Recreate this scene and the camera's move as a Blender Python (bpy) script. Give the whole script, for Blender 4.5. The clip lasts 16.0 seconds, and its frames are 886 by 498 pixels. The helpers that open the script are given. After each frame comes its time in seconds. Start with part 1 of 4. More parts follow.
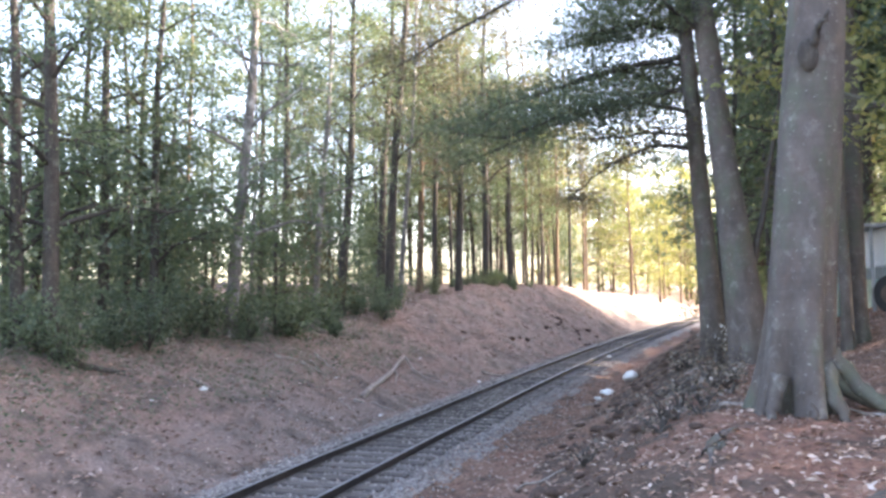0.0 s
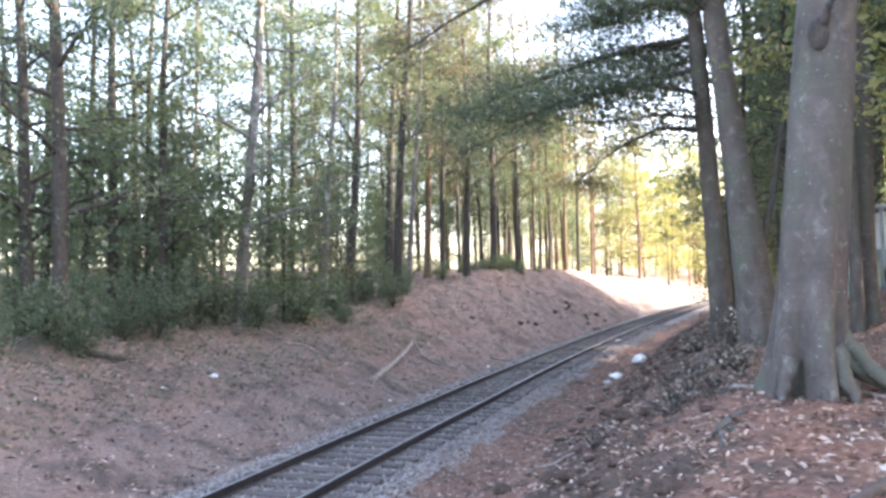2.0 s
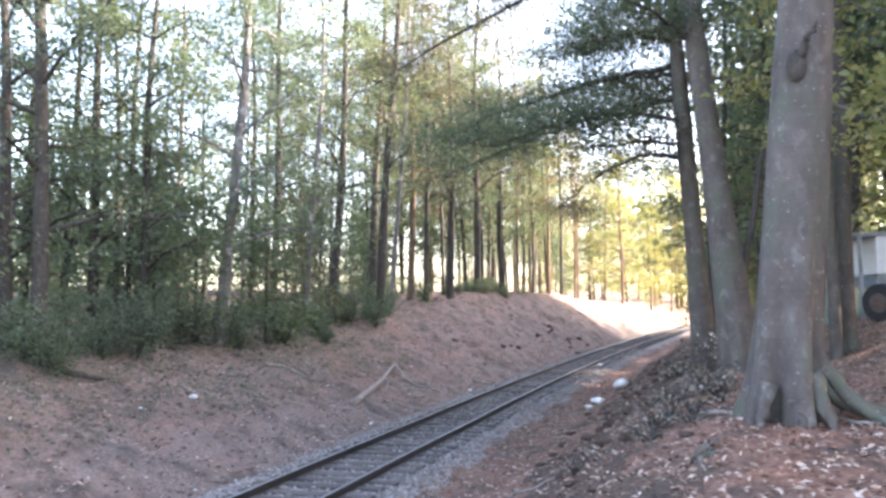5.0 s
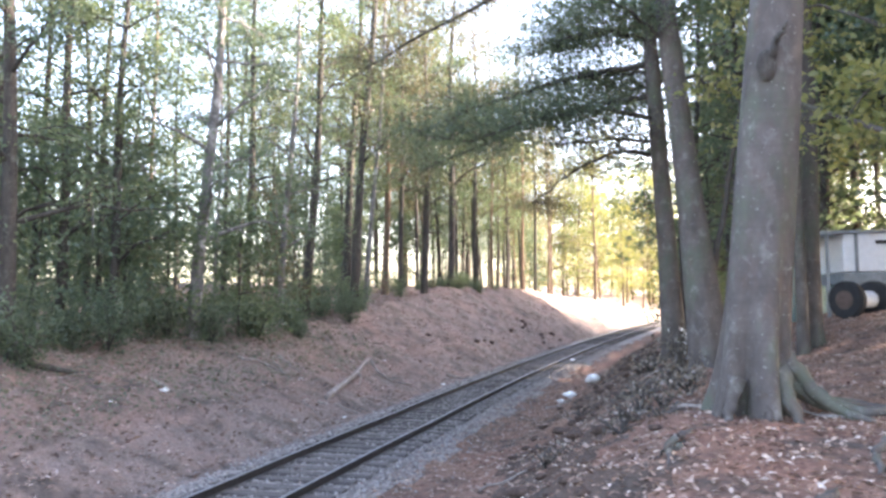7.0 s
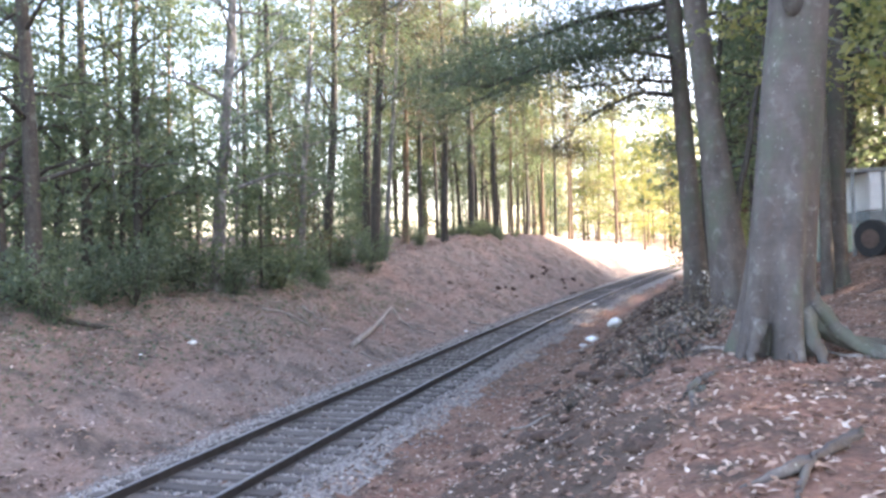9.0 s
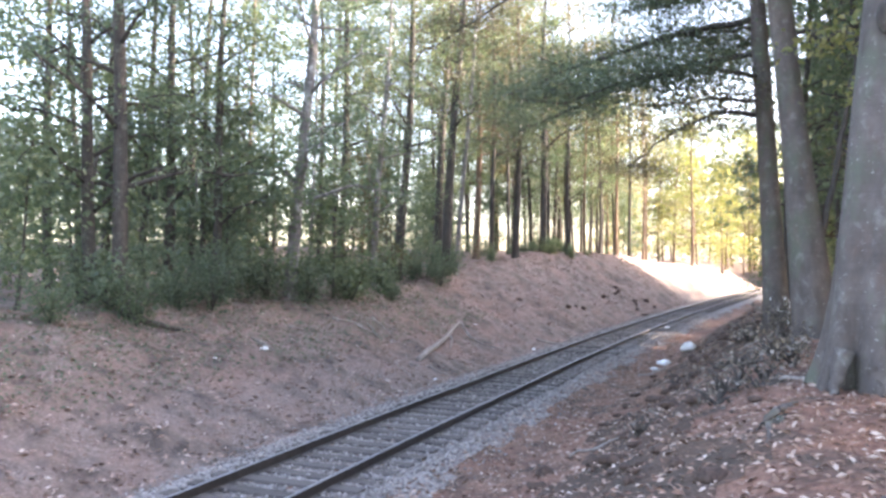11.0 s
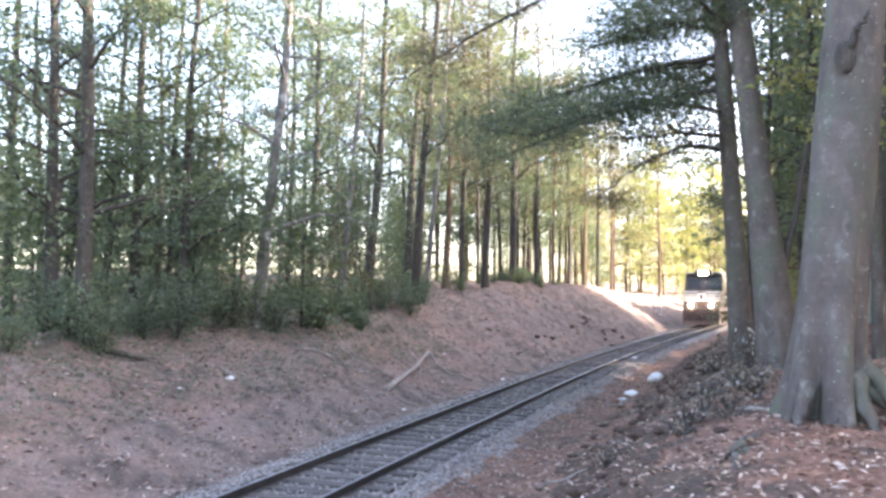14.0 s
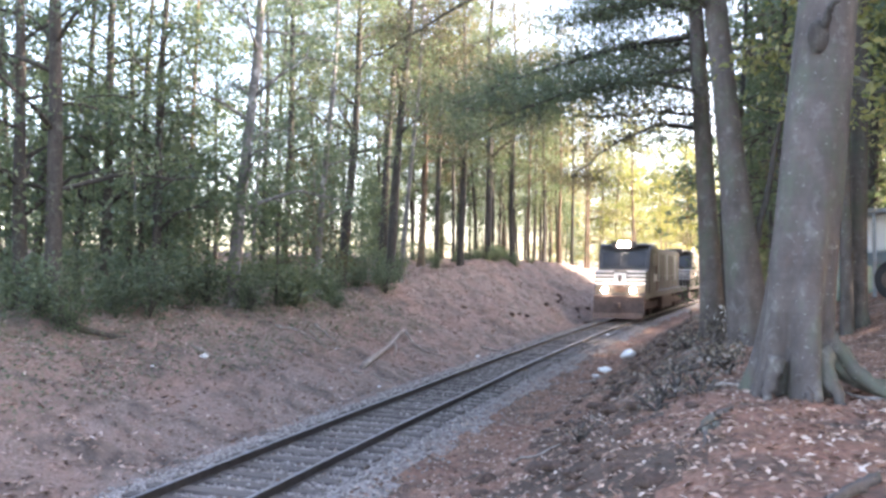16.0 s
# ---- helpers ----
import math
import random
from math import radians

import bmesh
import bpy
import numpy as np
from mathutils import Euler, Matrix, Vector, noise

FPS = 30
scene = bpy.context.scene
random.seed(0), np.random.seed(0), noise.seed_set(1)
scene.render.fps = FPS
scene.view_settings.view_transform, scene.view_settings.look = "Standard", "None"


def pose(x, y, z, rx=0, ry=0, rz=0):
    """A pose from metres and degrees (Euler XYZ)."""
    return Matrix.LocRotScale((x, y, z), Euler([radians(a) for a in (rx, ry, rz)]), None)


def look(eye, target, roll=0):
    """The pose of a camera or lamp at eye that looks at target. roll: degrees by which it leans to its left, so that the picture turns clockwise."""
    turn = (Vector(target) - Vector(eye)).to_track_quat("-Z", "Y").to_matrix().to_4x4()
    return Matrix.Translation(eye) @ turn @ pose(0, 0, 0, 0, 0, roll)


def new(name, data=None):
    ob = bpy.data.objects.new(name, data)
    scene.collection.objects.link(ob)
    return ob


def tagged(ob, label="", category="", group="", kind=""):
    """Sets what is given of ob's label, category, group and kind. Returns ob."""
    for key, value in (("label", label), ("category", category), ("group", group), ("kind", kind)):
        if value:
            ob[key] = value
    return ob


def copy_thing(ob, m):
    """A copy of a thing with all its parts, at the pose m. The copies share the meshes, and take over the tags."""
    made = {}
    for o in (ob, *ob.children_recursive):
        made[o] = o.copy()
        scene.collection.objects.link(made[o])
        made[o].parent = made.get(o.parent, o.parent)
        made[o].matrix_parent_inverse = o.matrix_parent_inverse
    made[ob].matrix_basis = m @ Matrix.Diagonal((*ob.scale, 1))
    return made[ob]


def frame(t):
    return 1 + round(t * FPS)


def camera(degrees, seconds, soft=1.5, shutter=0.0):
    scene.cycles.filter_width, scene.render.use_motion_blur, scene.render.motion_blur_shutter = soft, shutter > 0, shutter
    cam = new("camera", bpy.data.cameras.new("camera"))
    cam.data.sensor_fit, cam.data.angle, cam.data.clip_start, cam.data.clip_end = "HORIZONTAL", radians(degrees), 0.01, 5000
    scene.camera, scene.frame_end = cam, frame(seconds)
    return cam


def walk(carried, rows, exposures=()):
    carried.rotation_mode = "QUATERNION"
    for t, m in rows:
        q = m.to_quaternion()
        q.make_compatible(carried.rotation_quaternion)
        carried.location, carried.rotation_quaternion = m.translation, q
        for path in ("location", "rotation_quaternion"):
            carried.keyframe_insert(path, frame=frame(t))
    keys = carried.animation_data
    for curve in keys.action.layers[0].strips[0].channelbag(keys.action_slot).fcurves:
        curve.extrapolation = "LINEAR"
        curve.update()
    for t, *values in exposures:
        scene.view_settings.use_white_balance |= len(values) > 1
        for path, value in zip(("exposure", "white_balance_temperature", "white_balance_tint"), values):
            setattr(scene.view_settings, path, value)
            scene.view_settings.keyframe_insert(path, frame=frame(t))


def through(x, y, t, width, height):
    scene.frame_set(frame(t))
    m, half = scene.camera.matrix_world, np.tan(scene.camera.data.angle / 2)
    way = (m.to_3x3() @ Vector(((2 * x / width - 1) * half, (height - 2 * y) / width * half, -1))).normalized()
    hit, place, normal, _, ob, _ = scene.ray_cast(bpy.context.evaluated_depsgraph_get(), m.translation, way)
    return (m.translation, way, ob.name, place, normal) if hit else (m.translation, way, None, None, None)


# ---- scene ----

def aim(x, y, z, yaw, pitch, roll):
    """Camera pose: yaw to the right of +y, pitch up, roll to its left, in degrees."""
    return pose(x, y, z, 0, 0, -yaw) @ pose(0, 0, 0, 90 + pitch, 0, 0) @ pose(0, 0, 0, 0, 0, roll)


# ---- camera: held by hand beside the cutting, 3.1 m above the rails ----
cam = camera(60, 16.0, soft=2.9)
walk(cam, [
    (0.0, aim(-0.002, 0.016, 3.105, 0.171, 3.683, -1.174)),
    (0.5, aim(-0.003, 0.004, 3.110, 0.027, 3.149, -1.460)),
    (1.0, aim(-0.003, 0.006, 3.104, 1.918, 2.879, -1.423)),
    (1.5, aim(0.001, -0.001, 3.106, 0.695, 2.766, -2.012)),
    (2.0, aim(-0.011, 0.040, 3.099, -0.416, 2.622, -1.697)),
    (2.5, aim(-0.001, 0.015, 3.107, 0.811, 3.661, -1.476)),
    (3.0, aim(0.001, 0.019, 3.107, -0.060, 2.419, -2.030)),
    (3.2, aim(-0.024, 0.036, 3.114, 1.149, 3.023, -0.360)),
    (5.3, aim(0.009, -0.007, 3.100, 0.876, 4.250, -1.160)),
    (5.5, aim(-0.001, -0.012, 3.095, 1.236, 3.878, -1.165)),
    (6.0, aim(0.005, 0.002, 3.090, 0.653, 2.469, -1.339)),
    (6.5, aim(0.003, 0.006, 3.091, 1.147, 1.807, 0.100)),
    (7.0, aim(0.005, -0.032, 3.091, 2.711, 3.842, -0.696)),
    (7.5, aim(0.004, 0.004, 3.093, 1.279, 1.989, -1.443)),
    (8.0, aim(0.007, 0.014, 3.092, -0.333, -0.174, -2.251)),
    (8.5, aim(0.003, -0.007, 3.092, -1.183, 0.528, -1.865)),
    (9.0, aim(0.004, -0.016, 3.101, 1.129, -0.009, -2.003)),
    (9.5, aim(0.001, -0.009, 3.101, 0.301, 0.001, -1.671)),
    (10.0, aim(-0.006, -0.007, 3.107, -2.878, 1.215, -1.188)),
    (10.2, aim(0.002, -0.002, 3.097, -4.238, 1.261, -0.045)),
    (12.3, aim(0.002, -0.001, 3.103, -1.826, 1.156, -0.361)),
    (12.5, aim(-0.004, -0.004, 3.108, -1.087, 1.227, -0.532)),
    (13.0, aim(0.002, -0.005, 3.106, -0.678, 1.322, -0.584)),
    (13.5, aim(0.005, -0.030, 3.116, -0.512, 2.717, 0.963)),
    (14.0, aim(-0.000, -0.014, 3.106, -1.843, 3.406, 0.270)),
    (14.5, aim(0.005, -0.045, 3.108, 1.306, 3.737, -0.116)),
    (15.0, aim(0.000, -0.040, 3.114, 1.510, 2.697, -0.183)),
    (15.5, aim(0.006, -0.038, 3.104, 0.837, 2.607, -0.781)),
    (16.0, aim(0.000, 0.000, 3.100, 0.000, 1.773, 0.304)),
], exposures=((0.0, 3.18, 7000, 21), (2.5, 3.34, 7000, 21), (5.5, 3.3, 7000, 21), (9.5, 3.36, 7000, 21), (13.5, 3.36, 7000, 21), (16.0, 3.28, 7000, 21)))

# ---- world and sun: low sun from beyond the open ground, bright hazy sky ----
SUN_TO = Vector((0.86, 0.12, 0.43)).normalized()
world = bpy.data.worlds.new("sky")
scene.world = world
world.use_nodes = True
wn = world.node_tree.nodes
sky = wn.new("ShaderNodeTexSky")
sky.sky_type = "NISHITA"
sky.sun_disc = False
sky.sun_elevation = math.asin(SUN_TO.z)
sky.sun_rotation = math.atan2(SUN_TO.x, SUN_TO.y)
sky.dust_density = 2.5
sky.air_density = 1.0
wn["Background"].inputs[1].default_value = 0.15
world.node_tree.links.new(sky.outputs[0], wn["Background"].inputs[0])
sun = new("sun", bpy.data.lights.new("sun", "SUN"))
sun.data.energy = 3.4
sun.data.angle = radians(0.6)
sun.data.color = (1.0, 0.91, 0.79)
sun.matrix_world = look(SUN_TO * 200, (0, 0, 0))


# ---- materials ----
class Nodes:
    """Small wrapper for building a node material."""

    def __init__(self, name):
        self.mat = bpy.data.materials.new(name)
        self.mat.use_nodes = True
        self.tree = self.mat.node_tree
        self.bsdf = self.tree.nodes["Principled BSDF"]
        self.out = self.tree.nodes["Material Output"]

    def add(self, kind, **values):
        n = self.tree.nodes.new(kind)
        for k, v in values.items():
            n.inputs[k.replace("_", " ")].default_value = v
        return n

    def link(self, a, b):
        self.tree.links.new(a, b)

    def ramp(self, fac, stops):
        n = self.tree.nodes.new("ShaderNodeValToRGB")
        els = n.color_ramp.elements
        while len(els) < len(stops):
            els.new(0.5)
        for e, (p, c) in zip(els, stops):
            e.position, e.color = p, (*c, 1)
        self.link(fac, n.inputs[0])
        return n.outputs[0]

    def mix(self, fac, a, b, how="MIX"):
        n = self.tree.nodes.new("ShaderNodeMix")
        n.data_type, n.blend_type = "RGBA", how
        for v, i in ((fac, 0), (a, 6), (b, 7)):
            if isinstance(v, (int, float)):
                n.inputs[i].default_value = v
            elif isinstance(v, tuple):
                n.inputs[i].default_value = (*v, 1)
            else:
                self.link(v, n.inputs[i])
        return n.outputs[2]

    def coords(self, scale=(1, 1, 1), world_space=False):
        m = self.add("ShaderNodeMapping")
        m.inputs["Scale"].default_value = scale
        if world_space:
            self.link(self.tree.nodes.new("ShaderNodeNewGeometry").outputs["Position"], m.inputs[0])
        else:
            self.link(self.tree.nodes.new("ShaderNodeTexCoord").outputs["Object"], m.inputs[0])
        return m.outputs[0]

    def noise(self, where, scale, detail=5.0, rough=0.6):
        n = self.add("ShaderNodeTexNoise", Scale=scale, Detail=detail, Roughness=rough)
        self.link(where, n.inputs["Vector"])
        return n.outputs["Fac"]

    def bump(self, height, strength, distance=0.02):
        n = self.add("ShaderNodeBump", Strength=strength, Distance=distance)
        self.link(height, n.inputs["Height"])
        self.link(n.outputs[0], self.bsdf.inputs["Normal"])

    def colour(self, socket):
        self.link(socket, self.bsdf.inputs["Base Color"])

    def rough(self, value):
        self.bsdf.inputs["Roughness"].default_value = value


def plain(name, colour, rough=0.6, metal=0.0, vary=0.25, scale=6.0):
    """Paint or metal with a soft mottling and fine relief."""
    n = Nodes(name)
    c = n.coords()
    dark = tuple(v * (1 - vary) for v in colour)
    light = tuple(min(1, v * (1 + vary)) for v in colour)
    n.colour(n.ramp(n.noise(c, scale), [(0.3, dark), (0.7, light)]))
    n.rough(rough)
    n.bsdf.inputs["Metallic"].default_value = metal
    n.bump(n.noise(c, scale * 9), 0.15, 0.01)
    return n.mat


def bark(name, dark, light, lichen, amount=0.5, scale=1.0):
    n = Nodes(name)
    c = n.coords((1, 1, 0.35))
    base = n.ramp(n.noise(c, 7 * scale, 8, 0.7), [(0.3, dark), (0.7, light)])
    d = n.coords((1, 1, 0.8))
    patch = n.ramp(n.noise(d, 2.3 * scale, 6, 0.65), [(0.62 - 0.18 * amount, (0, 0, 0)), (0.74 - 0.16 * amount, (1, 1, 1))])
    spots = n.ramp(n.noise(d, 14 * scale, 4, 0.6), [(0.56, (0, 0, 0)), (0.66, (1, 1, 1))])
    tint = n.mix(patch, base, lichen)
    n.colour(n.mix(n.mix(1.0, spots, (0.22, 0.22, 0.22), "MULTIPLY"), tint, tuple(min(1, v * 1.5) for v in lichen)))
    n.rough(0.9)
    n.bump(n.noise(n.coords((1, 1, 0.22)), 16 * scale, 8, 0.7), 0.7, 0.03)
    return n.mat


def beech_bark(name):
    """Smooth grey bark: faint rings round the stem, drifting moss and rusty stains, small pale flecks."""
    n = Nodes(name)
    c = n.coords((1, 1, 0.5))
    base = n.ramp(n.noise(c, 3.0, 8, 0.65), [(0.3, (0.052, 0.042, 0.037)), (0.7, (0.135, 0.113, 0.1))])
    rings = n.noise(n.coords((0.5, 0.5, 9)), 1.6, 6, 0.7)
    base = n.mix(n.ramp(rings, [(0.5, (0, 0, 0)), (0.72, (0.5, 0.5, 0.5))]), base, (0.06, 0.05, 0.045))
    moss = n.ramp(n.noise(n.coords((1, 1, 0.55)), 1.5, 6, 0.65), [(0.48, (0, 0, 0)), (0.62, (0.85, 0.85, 0.85))])
    base = n.mix(moss, base, (0.085, 0.094, 0.066))
    pale = n.ramp(n.noise(n.coords((1, 1, 0.7)), 4.5, 7, 0.7), [(0.56, (0, 0, 0)), (0.7, (0.7, 0.7, 0.7))])
    base = n.mix(pale, base, (0.2, 0.19, 0.175))
    rust = n.ramp(n.noise(n.coords((1.4, 1.4, 0.4)), 2.6, 5, 0.6), [(0.58, (0, 0, 0)), (0.72, (0.5, 0.5, 0.5))])
    base = n.mix(rust, base, (0.11, 0.07, 0.054))
    flecks = n.ramp(n.noise(n.coords((1, 1, 1.5)), 15, 3, 0.55), [(0.66, (0, 0, 0)), (0.71, (0.5, 0.5, 0.5))])
    n.colour(n.mix(flecks, base, (0.4, 0.4, 0.37)))
    n.rough(0.85)
    n.bump(n.mix(0.5, rings, n.noise(c, 18, 7, 0.7)), 0.55, 0.03)
    return n.mat


def leaf(name, colours, through=0.45, rough=0.5):
    """Leaves: each island takes its own tint, light shines through."""
    n = Nodes(name)
    g = n.tree.nodes.new("ShaderNodeNewGeometry")
    o = n.tree.nodes.new("ShaderNodeObjectInfo")
    stops = [(i / (len(colours) - 1), c) for i, c in enumerate(colours)]
    mixer = n.add("ShaderNodeMath")
    mixer.operation = "MULTIPLY_ADD"
    n.link(g.outputs["Random Per Island"], mixer.inputs[0])
    mixer.inputs[1].default_value = 0.65
    half = n.add("ShaderNodeMath")
    half.operation = "MULTIPLY"
    n.link(o.outputs["Random"], half.inputs[0])
    half.inputs[1].default_value = 0.35
    n.link(half.outputs[0], mixer.inputs[2])
    col = n.ramp(mixer.outputs[0], stops)
    n.colour(col)
    n.rough(rough)
    t = n.add("ShaderNodeBsdfTranslucent")
    n.link(n.mix(1.0, col, (1.0, 1.0, 0.68), "MULTIPLY"), t.inputs["Color"])
    m = n.add("ShaderNodeMixShader")
    m.inputs[0].default_value = through
    n.link(n.bsdf.outputs[0], m.inputs[1])
    n.link(t.outputs[0], m.inputs[2])
    n.link(m.outputs[0], n.out.inputs["Surface"])
    return n.mat


def ground_material(name, litter_tones, soil_tones, humus_tones=((0.024, 0.018, 0.014), (0.14, 0.105, 0.08))):
    """Leaf-strewn clay: trodden litter, bare soil and dark humus, mottled at several scales."""
    n = Nodes(name)
    c = n.coords()
    fine = n.ramp(n.noise(c, 16, 6, 0.75), list(zip((0.28, 0.45, 0.6, 0.75), litter_tones)))
    soil = n.ramp(n.noise(c, 11, 6, 0.7), list(zip((0.3, 0.7), soil_tones)))
    humus = n.ramp(n.noise(c, 13, 6, 0.7), [(0.3, humus_tones[0]), (0.75, humus_tones[1])])
    where = n.ramp(n.noise(c, 0.35, 5, 0.6), [(0.42, (0, 0, 0)), (0.6, (1, 1, 1))])
    where2 = n.ramp(n.noise(c, 1.1, 6, 0.7), [(0.47, (0, 0, 0)), (0.64, (1, 1, 1))])
    n.colour(n.mix(where2, n.mix(where, fine, soil), humus))
    n.rough(0.95)
    n.bump(n.noise(c, 22, 6, 0.7), 0.9, 0.06)
    return n.mat


def gravel_material():
    n = Nodes("grey_gravel")
    c = n.coords()
    v = n.add("ShaderNodeTexVoronoi", Scale=16.0)
    n.link(c, v.inputs["Vector"])
    stones = n.ramp(v.outputs["Color"], [(0.1, (0.19, 0.17, 0.16)), (0.5, (0.27, 0.247, 0.23)), (0.9, (0.37, 0.34, 0.315))])
    n.colour(n.mix(n.ramp(n.noise(c, 1.4), [(0.45, (0, 0, 0)), (0.7, (0.7, 0.7, 0.7))]), stones, (0.17, 0.13, 0.11)))
    n.rough(0.9)
    n.bump(v.outputs["Distance"], 0.8, 0.05)
    return n.mat


def island_material(name, stops, rough=0.85):
    n = Nodes(name)
    g = n.tree.nodes.new("ShaderNodeNewGeometry")
    base = n.ramp(g.outputs["Random Per Island"], stops)
    n.colour(n.mix(n.ramp(n.noise(n.coords(), 25), [(0.3, (0.6, 0.6, 0.6)), (0.7, (1, 1, 1))]), (0, 0, 0), base))
    n.rough(rough)
    return n.mat


def wood_material(name, dark, light):
    n = Nodes(name)
    o = n.tree.nodes.new("ShaderNodeObjectInfo")
    c = n.coords((1, 8, 8))
    grain = n.ramp(n.noise(c, 4, 7, 0.7), [(0.3, dark), (0.7, light)])
    n.colour(n.mix(n.ramp(o.outputs["Random"], [(0, (0, 0, 0)), (1, (0.5, 0.5, 0.5))]), grain, tuple(v * 1.6 for v in light)))
    n.rough(0.9)
    n.bump(n.noise(c, 12), 0.6, 0.02)
    return n.mat


def glow(name, colour, power):
    n = Nodes(name)
    n.bsdf.inputs["Base Color"].default_value = (0.9, 0.88, 0.8, 1)
    n.bsdf.inputs["Emission Color"].default_value = (*colour, 1)
    n.bsdf.inputs["Emission Strength"].default_value = power
    return n.mat


M_GROUND = ground_material("grey_brown_litter_soil", [(0.07, 0.054, 0.046), (0.19, 0.148, 0.126), (0.305, 0.238, 0.206), (0.5, 0.42, 0.37)],
                           [(0.135, 0.088, 0.07), (0.34, 0.235, 0.192)], ((0.045, 0.036, 0.03), (0.17, 0.135, 0.113)))
M_GROUND_RED = ground_material("reddish_litter_soil", [(0.06, 0.034, 0.024), (0.205, 0.115, 0.08), (0.35, 0.208, 0.15), (0.56, 0.39, 0.3)],
                               [(0.11, 0.052, 0.034), (0.36, 0.185, 0.13)])
M_EARTH = ground_material("dark_crumbled_earth", [(0.032, 0.02, 0.014), (0.095, 0.06, 0.043), (0.155, 0.1, 0.072), (0.28, 0.195, 0.145)],
                          [(0.055, 0.033, 0.023), (0.145, 0.088, 0.062)])
M_GRAVEL = gravel_material()
M_STONE = island_material("ballast_stone", [(0, (0.17, 0.153, 0.143)), (0.5, (0.28, 0.256, 0.238)), (1, (0.46, 0.425, 0.395))])
M_LITTER_RED = island_material("dry_russet_leaf", [(0, (0.1, 0.055, 0.038)), (0.4, (0.28, 0.165, 0.118)), (0.75, (0.47, 0.32, 0.245)), (1, (0.7, 0.57, 0.48))])
M_LITTER = island_material("dry_leaf", [(0, (0.09, 0.055, 0.042)), (0.4, (0.26, 0.168, 0.13)), (0.8, (0.45, 0.32, 0.265)), (1, (0.66, 0.55, 0.48))])
M_SLEEPER = wood_material("weathered_sleeper", (0.035, 0.03, 0.027), (0.11, 0.096, 0.088))
M_RAIL = plain("rusty_rail_steel", (0.052, 0.047, 0.045), 0.6, 0.4)
M_RAILHEAD = plain("polished_rail_head", (0.26, 0.26, 0.27), 0.5, 0.8, 0.15)
M_BARK_GREY = beech_bark("grey_smooth_bark")
M_BARK_DARK = bark("dark_bark", (0.026, 0.023, 0.02), (0.085, 0.073, 0.063), (0.13, 0.145, 0.115), 0.2)
M_BARK_PALE = bark("pale_bark", (0.08, 0.074, 0.07), (0.2, 0.19, 0.18), (0.42, 0.42, 0.4), 0.45)
M_BARK_BROWN = bark("brown_bark", (0.07, 0.045, 0.03), (0.22, 0.15, 0.1), (0.25, 0.23, 0.18), 0.15)
M_LEAF_GREEN = leaf("green_leaves", [(0.07, 0.1, 0.072), (0.11, 0.155, 0.1), (0.15, 0.195, 0.12), (0.22, 0.25, 0.15)], 0.52)
# the bluish tint stands for leaves in shade
M_LEAF_BLUE = leaf("shade_blue_green_leaves", [(0.065, 0.1, 0.08), (0.1, 0.145, 0.11), (0.135, 0.185, 0.135), (0.19, 0.235, 0.165)], 0.52)
# the brighter yellow tint puts far sunlight into the leaf colour
M_LEAF_YELLOW = leaf("sun_yellow_green_leaves", [(0.09, 0.135, 0.05), (0.17, 0.205, 0.08), (0.26, 0.268, 0.115), (0.38, 0.345, 0.17)], 0.55)
M_LEAF_BROWN = leaf("olive_brown_leaves", [(0.06, 0.07, 0.04), (0.1, 0.105, 0.06), (0.15, 0.135, 0.085), (0.21, 0.16, 0.11)], 0.45)
M_LEAF_SHRUB = leaf("shrub_leaves", [(0.065, 0.1, 0.076), (0.1, 0.145, 0.105), (0.14, 0.185, 0.128), (0.2, 0.24, 0.155)], 0.5)
M_LEAF_BOUGH = leaf("grey_green_bough_leaves", [(0.07, 0.095, 0.072), (0.105, 0.14, 0.1), (0.15, 0.185, 0.13), (0.22, 0.24, 0.165)], 0.6)
# sunlight on the treetops is put into these paler leaf tones
M_LEAF_OLIVE = leaf("sun_paled_olive_leaves", [(0.1, 0.115, 0.07), (0.16, 0.17, 0.105), (0.23, 0.22, 0.15), (0.3, 0.27, 0.2)], 0.5)
M_LEAF_DEAD = leaf("dead_brown_leaves", [(0.045, 0.036, 0.029), (0.1, 0.082, 0.066), (0.18, 0.15, 0.125), (0.4, 0.35, 0.3)], 0.2)
M_WHITE = plain("white_paint", (0.78, 0.79, 0.8), 0.5, 0, 0.06)
M_TRASH = plain("white_plastic", (0.8, 0.8, 0.79), 0.45, 0, 0.08)
M_RUBBER = plain("black_rubber", (0.022, 0.022, 0.024), 0.8)
M_STEEL_GREY = plain("grey_steel", (0.25, 0.27, 0.28), 0.55, 0.2)
M_TEAL = plain("faded_teal_paint", (0.2, 0.34, 0.34), 0.6)
M_BLACKPAINT = plain("weathered_black_paint", (0.085, 0.078, 0.074), 0.55, 0, 0.3, 2.0)
# the red-brown puts the flare over the locomotive's lower front into the colour
M_PILOT = plain("flare_brown_steel", (0.1, 0.066, 0.054), 0.75, 0.0, 0.4, 3.0)
M_GLASSY = plain("dark_cab_glass", (0.035, 0.033, 0.032), 0.3, 0, 0.2)
M_LAMP = glow("lit_headlamp", (1.0, 0.9, 0.74), 26.0)
M_DITCH = glow("lit_ditch_light", (1.0, 0.86, 0.66), 9.0)
M_DEADWOOD = bark("dead_wood", (0.16, 0.13, 0.11), (0.38, 0.33, 0.29), (0.45, 0.42, 0.4), 0.3, 2.0)


